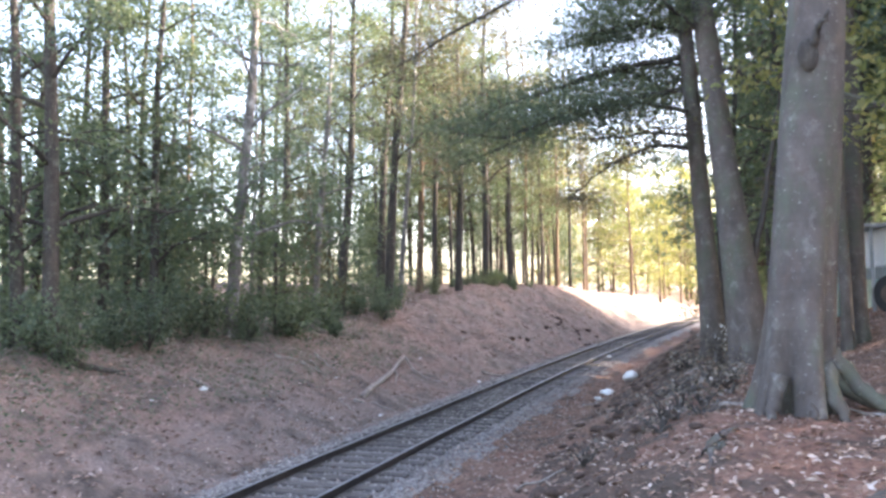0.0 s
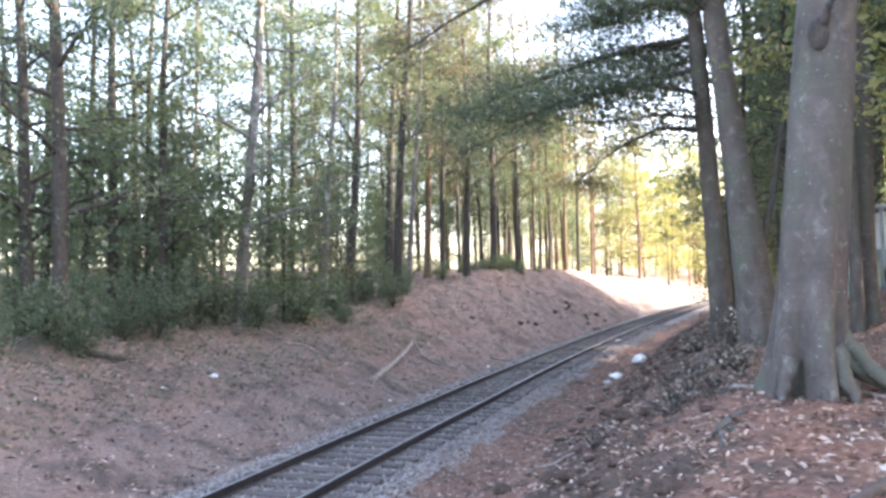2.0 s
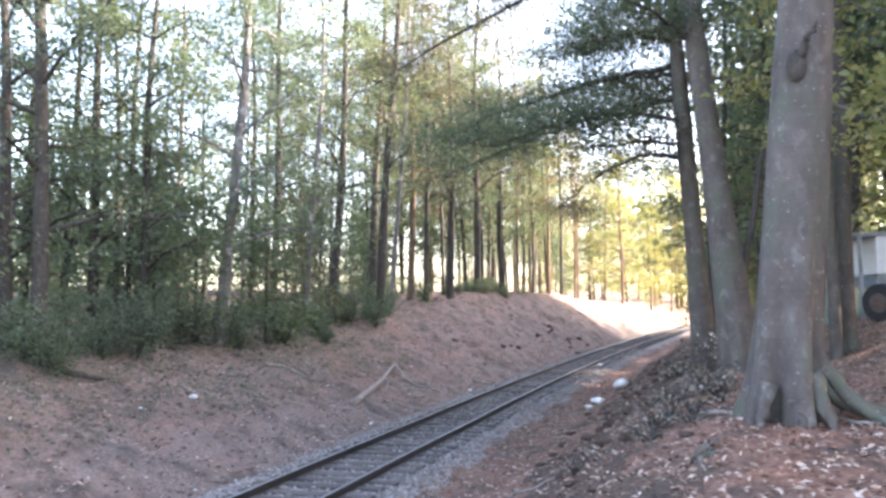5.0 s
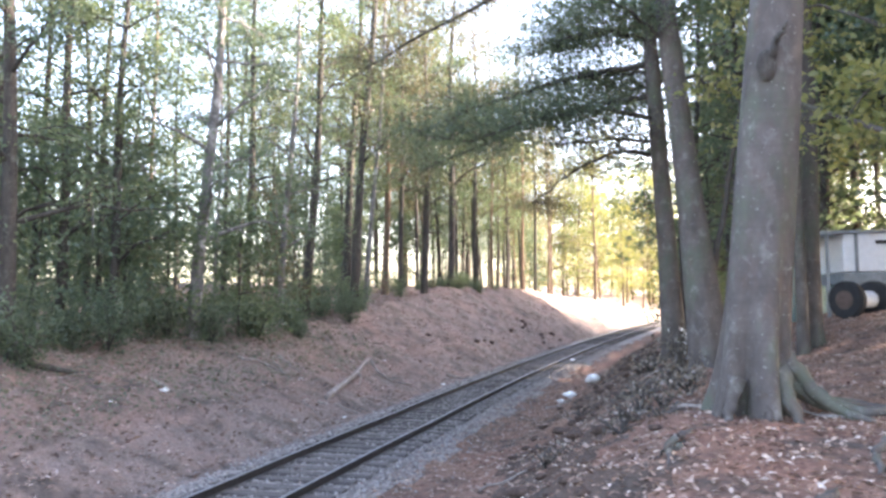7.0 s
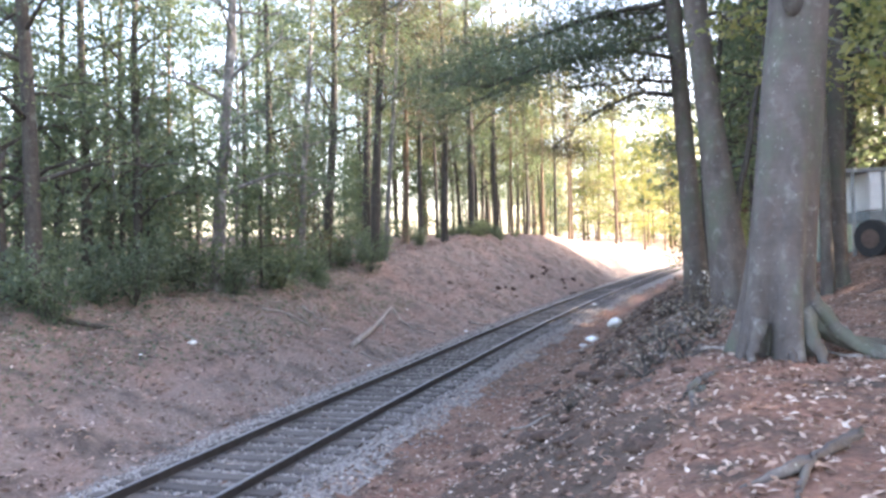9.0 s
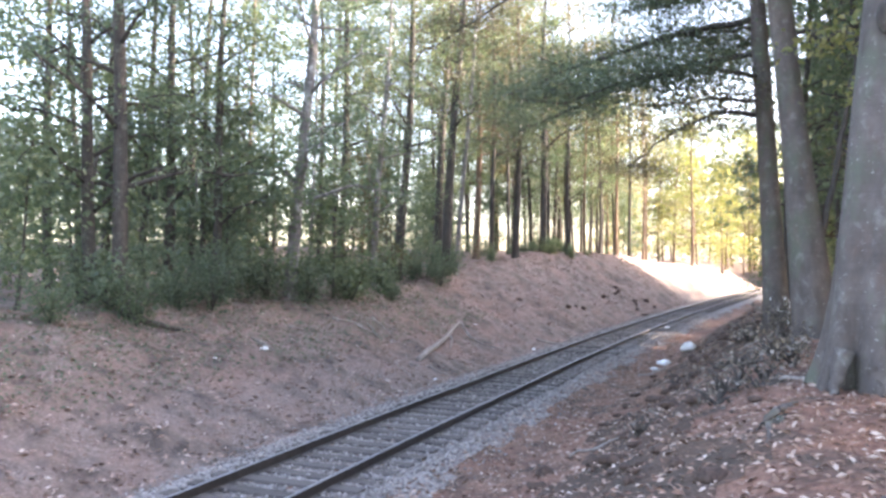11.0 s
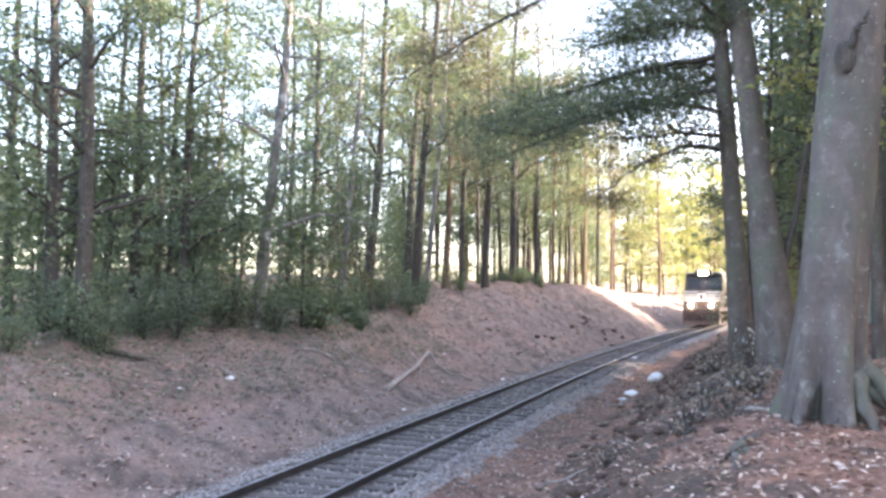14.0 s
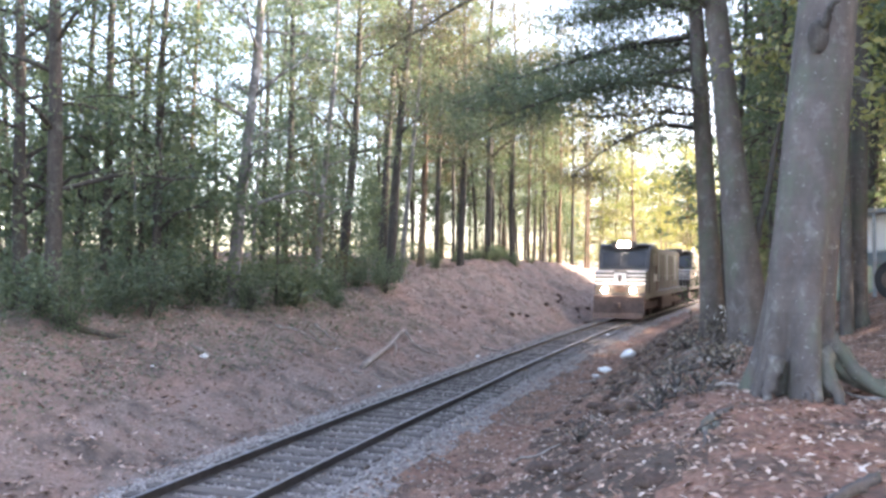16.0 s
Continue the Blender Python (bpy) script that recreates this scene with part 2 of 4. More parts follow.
# ---- building helpers ----
def mesh_from(name, verts, faces, material, smooth=False):
    me = bpy.data.meshes.new(name)
    me.from_pydata([tuple(v) for v in verts], [], [tuple(f) for f in faces])
    me.materials.append(material)
    if smooth:
        me.polygons.foreach_set("use_smooth", [True] * len(me.polygons))
    me.update()
    return me


def put(name, mesh, parent=None, label=""):
    ob = new(name, mesh)
    ob.parent = parent
    if label:
        ob["label"] = label
    return ob


def part(name, bm, material, parent=None, label="", smooth=False):
    me = bpy.data.meshes.new(name)
    bm.to_mesh(me)
    bm.free()
    me.materials.append(material)
    if smooth:
        me.polygons.foreach_set("use_smooth", [True] * len(me.polygons))
    return put(name, me, parent, label)


def box(bm, x0, x1, y0, y1, z0, z1, bevel=0.0):
    m = Matrix.LocRotScale(((x0 + x1) / 2, (y0 + y1) / 2, (z0 + z1) / 2), None, (x1 - x0, y1 - y0, z1 - z0))
    made = bmesh.ops.create_cube(bm, size=1, matrix=m)["verts"]
    if bevel:
        edges = list({e for v in made for e in v.link_edges})
        bmesh.ops.bevel(bm, geom=edges, offset=bevel, segments=2, affect="EDGES", profile=0.6)
    return bm


def boxes(*specs, bevel=0.0):
    bm = bmesh.new()
    for s in specs:
        box(bm, *s, bevel=bevel)
    return bm


def rod(bm, a, b, r, n=10):
    a, b = Vector(a), Vector(b)
    m = Matrix.Translation((a + b) / 2) @ (b - a).to_track_quat("Z", "Y").to_matrix().to_4x4()
    bmesh.ops.create_cone(bm, cap_ends=True, segments=n, radius1=r, radius2=r, depth=(b - a).length, matrix=m)
    return bm


def prism(outline, x0, x1, bevel=0.0):
    """A solid whose outline in (y, z) runs from x0 to x1."""
    bm = bmesh.new()
    lo = [bm.verts.new((x0, y, z)) for y, z in outline]
    hi = [bm.verts.new((x1, y, z)) for y, z in outline]
    bm.faces.new(lo)
    bm.faces.new(hi[::-1])
    for i in range(len(outline)):
        j = (i + 1) % len(outline)
        bm.faces.new((lo[j], lo[i], hi[i], hi[j]))
    bmesh.ops.recalc_face_normals(bm, faces=bm.faces)
    if bevel:
        bmesh.ops.bevel(bm, geom=list(bm.edges), offset=bevel, segments=2, affect="EDGES", profile=0.6)
    return bm


def tube(points, radii, sides=8, wobble=None):
    """Verts and faces of a tapered tube along points; wobble(i, angle) scales the ring."""
    pts = [Vector(p) for p in points]
    verts, faces = [], []
    for i, p in enumerate(pts):
        d = (pts[min(i + 1, len(pts) - 1)] - pts[max(i - 1, 0)]).normalized()
        a = d.cross(Vector((0, 1, 0)) if abs(d.y) < 0.8 else Vector((1, 0, 0))).normalized()
        b = d.cross(a)
        for k in range(sides):
            t = 2 * math.pi * k / sides
            r = radii[i] * (wobble(i, t) if wobble else 1)
            verts.append(p + a * (r * math.cos(t)) + b * (r * math.sin(t)))
    for i in range(len(pts) - 1):
        for k in range(sides):
            j = (k + 1) % sides
            faces.append((i * sides + k, i * sides + j, (i + 1) * sides + j, (i + 1) * sides + k))
    faces.append(tuple(range(sides))[::-1])
    faces.append(tuple((len(pts) - 1) * sides + k for k in range(sides)))
    return verts, faces


def joined(chunks):
    verts, faces = [], []
    for v, f in chunks:
        o = len(verts)
        verts += v
        faces += [tuple(i + o for i in q) for q in f]
    return verts, faces


def scatter_mesh(name, centres, sizes, material, rng, flat=0.0, slim=0.55):
    """Many small folded leaves: each one a bent quad pair at its centre, turned at random (flat=1: lying)."""
    n = len(centres)
    d = rng.normal(size=(n, 3))
    d[:, 2] *= 1 - flat * 0.85
    d /= np.linalg.norm(d, axis=1)[:, None]
    e = rng.normal(size=(n, 3))
    e[:, 2] *= 1 - flat * 0.85
    e -= d * (e * d).sum(1)[:, None]
    e /= np.linalg.norm(e, axis=1)[:, None]
    s = np.asarray(sizes)[:, None]
    up = np.cross(d, e)
    up *= np.sign(up[:, 2:3] + 1e-9)
    a = centres - d * s
    b = centres + d * s
    c = centres + e * s * slim + up * s * 0.18
    f = centres - e * s * slim + up * s * 0.18
    v = np.stack([a, c, b, f], 1).reshape(-1, 3)
    me = bpy.data.meshes.new(name)
    me.vertices.add(4 * n)
    me.vertices.foreach_set("co", v.ravel().astype(np.float32))
    me.loops.add(6 * n)
    base = (np.arange(n) * 4)[:, None]
    me.loops.foreach_set("vertex_index", (base + np.array([[0, 1, 2, 0, 2, 3]])).ravel().astype(np.int32))
    me.polygons.add(2 * n)
    me.polygons.foreach_set("loop_start", (np.arange(2 * n) * 3).astype(np.int32))
    me.materials.append(material)
    me.update(calc_edges=True)
    return me


# ---- the line of the railway ----
def centre_line():
    """Points (x, y, heading) every half metre; distance 0 lies at y = 15."""
    def bend(s):
        if s < 55:
            return 0.0033 - 5.3e-5 * max(s, -35)
        return 0.0004 if s < 80 else 0.0032

    def run(sign, count):
        x, y, h, out = -1.96, 15.0, 0.3352, []
        for i in range(count):
            out.append((x, y, h))
            k = bend(sign * i * 0.5)
            x, y, h = x + sign * 0.5 * math.sin(h), y + sign * 0.5 * math.cos(h), h + sign * 0.5 * k
        return out
    return np.array(run(-1, 101)[:0:-1] + run(1, 621))


LINE = centre_line()
LINE_START = -50.0


def on_line(u, s=0.0):
    """x, y and heading at distance u along the line, s metres to its right as seen going away."""
    i = (u - LINE_START) / 0.5
    i0 = max(0, min(int(i), len(LINE) - 2))
    x, y, h = LINE[i0] + (LINE[i0 + 1] - LINE[i0]) * (i - i0)
    return x + s * math.cos(h), y - s * math.sin(h), h


def grade(u):
    """The line climbs gently away into the bend."""
    return 0.009 * max(0.0, u - 6) - 0.006 * max(0.0, u - 62)


def to_line(x, y):
    d = (LINE[:, 0] - x) ** 2 + (LINE[:, 1] - y) ** 2
    i = int(d.argmin())
    h = LINE[i, 2]
    dx, dy = x - LINE[i, 0], y - LINE[i, 1]
    return LINE_START + i * 0.5 + dx * math.sin(h) + dy * math.cos(h), dx * math.cos(h) - dy * math.sin(h)


def smooth(a, b, v):
    t = max(0.0, min(1.0, (v - a) / (b - a)))
    return t * t * (3 - 2 * t)


def height(u, s):
    """Ground level at (u, s): ballast, cutting sides, the woodland floor and the yard."""
    x, y, h = on_line(u, s)
    n1 = noise.noise((x * 0.13, y * 0.13, 3.0))
    n2 = noise.noise((x * 0.55, y * 0.55, 7.0))
    n3 = noise.noise((x * 1.9, y * 1.9, 1.0))
    bed = -0.2
    if s < 0:
        crest = 2.0 + 1.55 * smooth(10, 36, u) - 0.9 * smooth(46, 72, u)
        foot = 2.5 + 0.3 * n1
        run = 5.6 + 0.8 * n1
        k = (-s - foot) / run
        k = max(0.0, min(1.25, k))
        rise = k * (1.15 - 0.15 * k) if k < 1 else 1.0
        z = bed - 0.12 * smooth(1.5, 2.2, -s) + (crest + 0.3) * min(rise, 1.0) + 0.03 * max(0.0, -s - foot - run)
        rough = smooth(2.0, 3.5, -s)
        z += rough * (0.22 * n1 + 0.22 * n2 + 0.12 * n3 + 0.05 * noise.noise((x * 4.5, y * 4.5, 5.0)))
    else:
        top = 1.55 + (1.1 * smooth(8.0, 13.5, s) + 0.3 * smooth(13, 30, s)) * smooth(-4, 8, u) - 0.4 * smooth(30, 55, u)
        k = smooth(2.6, 7.2 - 0.5 * smooth(8, 20, u) + 0.5 * n1, s)
        z = bed - 0.12 * smooth(1.5, 2.2, s) + (top + 0.3) * k
        rough = smooth(2.0, 3.2, s)
        side = k * (1 - k) * 4
        z += rough * (0.05 * n1 + (0.05 + 0.16 * side) * n2 + (0.03 + 0.08 * side) * n3)
    return z + 0.012 * n3 + grade(u)


def level(x, y):
    return height(*to_line(x, y))


# ---- ground: one sheet along the line, out to the horizon ----
def spaced(a, b, fine, grow, limit):
    out, v, step = [a], a, fine
    while v < b:
        v += step
        step = min(step * grow, limit)
        out.append(v)
    return out


def ground_sheet():
    us = [-v for v in spaced(8, 49, 0.6, 1.2, 8)][::-1] + list(np.arange(-7.7, 50, 0.3)) + spaced(50, 255, 0.4, 1.06, 6)
    right = list(np.arange(0.1, 13, 0.22)) + spaced(13.2, 170, 0.4, 1.12, 15)
    left = [-v for v in (list(np.arange(0.1, 13, 0.22)) + spaced(13.2, 900, 0.4, 1.13, 90))][::-1]
    ss = left + right
    verts, faces, mats = [], [], []
    for u in us:
        for s in ss:
            x, y, h = on_line(u, s)
            verts.append((x, y, height(u, s)))
    w = len(ss)
    for i in range(len(us) - 1):
        for j in range(w - 1):
            faces.append((i * w + j, i * w + j + 1, (i + 1) * w + j + 1, (i + 1) * w + j))
            x = (ss[j] + ss[j + 1]) / 2
            edge = 0.35 * noise.noise((us[i] * 0.5, x, 2.0))
            band = 3.9 + 1.2 * noise.noise((us[i] * 0.35, 4.0, 1.0))
            dark = band < x + 2 * edge < band + 2.3 + 0.8 * noise.noise((us[i] * 0.4, 9.0, 3.0)) and -11 < us[i] < 19
            mats.append(1 if -1.95 + edge < x < 1.95 + edge else 3 if dark else 2 if x > 0 else 0)
    me = mesh_from("ground", verts, faces, M_GROUND, True)
    me.materials.append(M_GRAVEL)
    me.materials.append(M_GROUND_RED)
    me.materials.append(M_EARTH)
    me.polygons.foreach_set("material_index", mats)
    return tagged(new("ground", me), "leaf-strewn reddish clay ground with a shallow railway cutting", "ground", kind="structure")


ground_sheet()


# ---- railway track ----
def rail_mesh(side, u0, u1):
    """A flat-bottomed rail swept along the line, and its bright running band."""
    shape = [(-0.07, -0.172), (0.07, -0.172), (0.07, -0.155), (0.012, -0.14), (0.012, -0.045), (0.036, -0.035), (0.036, -0.004), (0.028, 0.0),
             (-0.028, 0.0), (-0.036, -0.004), (-0.036, -0.035), (-0.012, -0.045), (-0.012, -0.14), (-0.07, -0.155)]
    verts, faces, mats = [], [], []
    us = spaced(u0, u1, 1.0, 1.0, 1.0)
    for u in us:
        for s, z in shape:
            x, y, h = on_line(u, side * 0.7525 + s)
            verts.append((x, y, z + grade(u)))
    w = len(shape)
    for i in range(len(us) - 1):
        for j in range(w):
            faces.append((i * w + j, i * w + (j + 1) % w, (i + 1) * w + (j + 1) % w, (i + 1) * w + j))
            mats.append(1 if j in (6, 7, 8) else 0)
    me = mesh_from("rail", verts, faces, M_RAIL)
    me.materials.append(M_RAILHEAD)
    me.polygons.foreach_set("material_index", mats)
    return me


track = tagged(new("railway_track"), "single railway track with worn steel rails on timber sleepers", "railway track", kind="structure")
for side in (-1, 1):
    put("rail", rail_mesh(side, -45, 240), track, "steel rail with a polished head")

# ---- trees ----
def bent(p0, p1, sag, rng, steps=6, jitter=0.05):
    """Points from p0 to p1, bowed upwards by sag, with a little wandering."""
    p0, p1 = Vector(p0), Vector(p1)
    length = (p1 - p0).length
    out = []
    for i in range(steps + 1):
        t = i / steps
        p = p0.lerp(p1, t) + Vector((0, 0, sag * 4 * t * (1 - t)))
        if 0 < i:
            p += Vector(rng.normal(size=3)) * jitter * length * t
        out.append(p)
    return out


def tree(name, base, top, r0, bark_material, leaf_material, seed, limbs=14, first=0.3, reach=3.2, leaves=3500, leaf_size=0.11,
         flare=0.5, sides=10, droop=0.1, spread=0.5, label="", group="", wander=0.012, fine=False, groove=None, flare_run=0.3):
    """A tree: tapered trunk with root flare, limbs with twigs, and a crown of loose leaf clumps. Parts are built round the base."""
    rng = np.random.default_rng(seed)
    base, top = Vector(base), Vector(top)
    rise = top - base
    tall = rise.length
    root = new(name)
    root.location = base
    pts, radii = [], []
    groove = flare if groove is None else groove
    count = max(12, int(tall / 0.8))
    levels = [-0.3, 0.0, 0.12, 0.25, 0.4, 0.6, 0.8, 1.0, 1.3, 1.6] + [1.6 + (tall - 1.6) * (i + 1) / count for i in range(count)]
    phase = rng.uniform(0, 6.28, 4)
    for hgt in levels:
        t = hgt / tall
        p = rise * t + Vector((math.sin(t * 7 + phase[0]), math.sin(t * 6 + phase[1]), 0)) * (wander * tall * max(t, 0))
        pts.append(p)
        radii.append(r0 * ((1 - 0.85 * max(t, 0) ** 1.1) + flare * math.exp(-max(hgt, 0) / flare_run)))

    def wobble(i, a):
        near = math.exp(-max(levels[i], 0) / (0.35 + flare_run))
        return 1 + near * groove * (0.4 * math.cos(6 * a + phase[2]) + 0.25 * math.cos(4 * a + phase[3]) + 0.12 * math.cos(11 * a)) + 0.04 * math.cos(2 * a + phase[1] + levels[i])
    put("trunk", mesh_from("trunk", *tube(pts, radii, sides, wobble), bark_material, True), root)
    twigs, centres = [], []
    per = max(1, leaves // max(1, limbs))
    for k in range(limbs):
        t = first + (0.97 - first) * ((k + rng.uniform(0, 0.9)) / limbs)
        i = min(range(len(levels)), key=lambda q: abs(levels[q] - t * tall))
        start = pts[i]
        a = k * 2.4 + rng.uniform(-0.6, 0.6)
        long = reach * (1.15 - 0.75 * (t - first) / (1 - first)) * rng.uniform(0.6, 1.15)
        end = start + Vector((math.cos(a) * long, math.sin(a) * long, long * rng.uniform(-0.15, 0.55)))
        line = bent(start, end, droop * long, rng, 6)
        rr = max(0.012, min(radii[i] * 0.45, 0.022 * long + 0.01))
        limb = tube(line, [rr * (1 - 0.85 * q / 6) for q in range(7)], 5)
        if fine:
            twigs.append(limb)
        else:
            put("limb", mesh_from("limb", *limb, bark_material, True), root)
        heads = [line[3], line[4], line[5], line[6]]
        for q in range(3):
            b = line[2 + q] + Vector(rng.normal(size=3)) * 0.35 * long * 0.6
            twigs.append(tube([line[2 + q], (line[2 + q] + b) / 2 + Vector((0, 0, 0.08)), b], [rr * 0.4, rr * 0.28, rr * 0.1], 4))
            heads.append(b)
        share = np.array([0.5, 0.8, 1, 1, 1, 1, 1])[:len(heads)]
        pick = rng.choice(len(heads), per, p=share / share.sum())
        c = np.array([heads[q] for q in pick])
        blob = rng.normal(size=(per, 3)) * np.array([1, 1, 0.5]) * spread * (0.5 + 0.5 * rng.random((per, 1)))
        centres.append(c + blob)
    tagged(put("branchwork", mesh_from("branchwork", *joined(twigs), bark_material, True), root), kind="stuff")
    if leaves:
        centres = np.concatenate(centres)
        sizes = leaf_size * rng.uniform(0.6, 1.3, len(centres))
        put("crown", scatter_mesh("crown", centres, sizes, leaf_material, rng, 0.2), root)
    return tagged(root, label, "tree", group)


def at_ground(x, y, sink=0.0):
    return Vector((x, y, level(x, y) - sink))


BARKS = {"D": M_BARK_DARK, "P": M_BARK_PALE, "B": M_BARK_BROWN, "G": M_BARK_GREY}
LEAVES = {"G": M_LEAF_GREEN, "B": M_LEAF_BLUE, "Y": M_LEAF_YELLOW, "O": M_LEAF_BROWN}
BARK_WORDS = {"D": "dark-barked", "P": "pale lichen-patched", "B": "brown-barked", "G": "grey-barked"}
LEAF_WORDS = {"G": "green leaves", "B": "shade-tinted bluish-green leaves", "Y": "sun-tinted yellow-green leaves", "O": "olive and brown autumn leaves"}

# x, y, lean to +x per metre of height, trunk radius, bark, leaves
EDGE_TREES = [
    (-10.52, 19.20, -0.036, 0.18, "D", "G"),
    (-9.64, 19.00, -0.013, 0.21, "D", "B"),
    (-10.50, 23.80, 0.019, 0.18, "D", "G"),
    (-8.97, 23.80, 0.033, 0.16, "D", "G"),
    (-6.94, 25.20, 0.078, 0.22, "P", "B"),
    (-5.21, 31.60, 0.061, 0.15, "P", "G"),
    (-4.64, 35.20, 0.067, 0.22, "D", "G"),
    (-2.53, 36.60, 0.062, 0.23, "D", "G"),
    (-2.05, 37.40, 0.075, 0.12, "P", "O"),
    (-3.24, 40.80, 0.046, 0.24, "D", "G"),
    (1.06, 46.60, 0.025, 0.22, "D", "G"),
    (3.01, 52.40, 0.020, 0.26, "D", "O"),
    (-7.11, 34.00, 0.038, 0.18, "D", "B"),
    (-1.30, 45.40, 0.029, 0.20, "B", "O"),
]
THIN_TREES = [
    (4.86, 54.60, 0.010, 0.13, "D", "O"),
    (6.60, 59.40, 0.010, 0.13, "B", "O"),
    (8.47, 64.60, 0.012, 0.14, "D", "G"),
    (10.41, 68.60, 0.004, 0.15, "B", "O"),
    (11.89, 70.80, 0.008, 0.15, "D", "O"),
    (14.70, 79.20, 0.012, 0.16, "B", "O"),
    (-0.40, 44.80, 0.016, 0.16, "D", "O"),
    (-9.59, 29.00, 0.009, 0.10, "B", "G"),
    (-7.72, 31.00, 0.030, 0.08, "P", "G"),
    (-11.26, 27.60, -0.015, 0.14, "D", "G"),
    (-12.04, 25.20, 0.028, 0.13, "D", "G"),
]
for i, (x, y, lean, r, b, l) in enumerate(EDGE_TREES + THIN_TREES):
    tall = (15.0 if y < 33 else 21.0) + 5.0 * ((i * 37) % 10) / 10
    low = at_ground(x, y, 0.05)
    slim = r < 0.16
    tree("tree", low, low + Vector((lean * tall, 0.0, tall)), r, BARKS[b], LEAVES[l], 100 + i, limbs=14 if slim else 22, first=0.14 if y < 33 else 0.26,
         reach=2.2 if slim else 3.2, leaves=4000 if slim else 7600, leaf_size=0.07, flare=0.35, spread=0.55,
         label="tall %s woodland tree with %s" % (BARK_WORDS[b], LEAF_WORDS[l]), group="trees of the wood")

# the deeper wood: a few trees built once and copied
rng = np.random.default_rng(5)
STOCK = []
for i, (b, l, r, tall, limbs, leaves, first) in enumerate([("D", "G", 0.13, 17, 16, 3000, 0.2), ("D", "B", 0.16, 19, 18, 3400, 0.15), ("B", "O", 0.1, 16, 14, 2500, 0.3),
                                                    ("D", "G", 0.11, 18, 15, 2800, 0.25), ("D", "O", 0.12, 18, 16, 2800, 0.35), ("B", "Y", 0.13, 13, 16, 4200, 0.08),
                                                    ("D", "G", 0.05, 5.0, 14, 1800, 0.06), ("D", "B", 0.06, 6.5, 16, 2100, 0.05), ("B", "O", 0.05, 5.5, 13, 1600, 0.08),
                                                    # the next two kinds serve only as added sun-blocking trees
                                                    ("D", "G", 0.28, 18.6, 26, 2300, 0.12), ("D", "G", 0.26, 22.5, 28, 4600, 0.42), ("B", "Y", 0.2, 21.0, 24, 3600, 0.1)]):
    STOCK.append(tree("tree", (0, 0, -400), (0.4, 0.2, tall - 400), r, BARKS[b], LEAVES[l], 300 + i, limbs=limbs, first=first, reach=3.7 if tall > 18.5 and i > 8 else 2.9 if tall > 8 else 1.7, leaves=leaves,
                      leaf_size=0.12 if i == 11 else 0.2 if i > 8 else 0.1, flare=0.35, sides=8, fine=True, spread=0.6, label=("woodland tree with a %s trunk and %s" if tall > 8 else "young %s tree leafy from the ground, %s") % (BARK_WORDS[b], LEAF_WORDS[l]),
                      group="trees of the wood"))
PLACED = [(x, y) for x, y, *_ in EDGE_TREES + THIN_TREES]


def plant(kind, x, y, clear=1.3):
    if any((x - a) ** 2 + (y - b) ** 2 < clear * clear for a, b in PLACED):
        return None
    PLACED.append((x, y))
    p = at_ground(x, y, 0.05)
    return copy_thing(STOCK[kind], pose(p.x, p.y, p.z, rng.uniform(-2, 2), rng.uniform(-2, 2), rng.uniform(0, 360)))


# left of the line, by distance along it and away from it
for u in np.arange(-6, 72, 2.6):
    for s in (-11.5, -14.5, -18.0, -22.5):
        if rng.random() < (0.2 if u < 16 else 0.38 if s < -20 else 0.55):
            x, y, h = on_line(u + rng.uniform(-1.2, 1.2), s + rng.uniform(-1.4, 1.4))
            plant(int(rng.choice([0, 1, 2, 3, 4, 5], p=[0.34, 0.24, 0.14, 0.16, 0.12, 0.0])), x, y)
for u, s, k in [(33, -10.5, 4), (36, -13, 0), (39, -10, 3), (42, -12.5, 4), (45, -10.5, 0), (48, -13.5, 2), (51, -10.8, 3), (54, -14, 0), (57, -10.5, 4), (60, -12, 2), (40, -17, 1), (47, -18, 0)]:
    x, y, h = on_line(u, s)
    plant(k, x, y, 0.8)
for x, y, k in [(-15.4, 27.2, 0), (-13.4, 25.2, 1), (-12.8, 22.4, 6), (-7.5, 24.3, 6), (-6.0, 27.6, 6)]:
    plant(k, x, y, 0.6)
# young growth, leafy from the ground up
for u in np.arange(-8, 60, 1.9):
    for s in (-9.8, -12.5, -16.0, -20.0, -25.0, -32.0):
        if rng.random() < (0.26 if u < 24 else 0.14 if s > -15 else 0.24):
            x, y, h = on_line(u + rng.uniform(-0.9, 0.9), s + rng.uniform(-1.3, 1.3))
            plant(int(rng.choice([6, 7, 8], p=[0.5, 0.35, 0.15] if u < 25 else [0.25, 0.35, 0.4])), x, y, 0.7)
# beyond the cutting, where the sun reaches
for u in np.arange(78, 110, 3.4):
    for s in (-12, -6.5, -18, -26):
        if rng.random() < 0.75:
            x, y, h = on_line(u + rng.uniform(-1.5, 1.5), s + rng.uniform(-1.5, 1.5))
            plant(int(rng.choice([2, 5, 4, 11], p=[0.08, 0.3, 0.04, 0.58])), x, y)
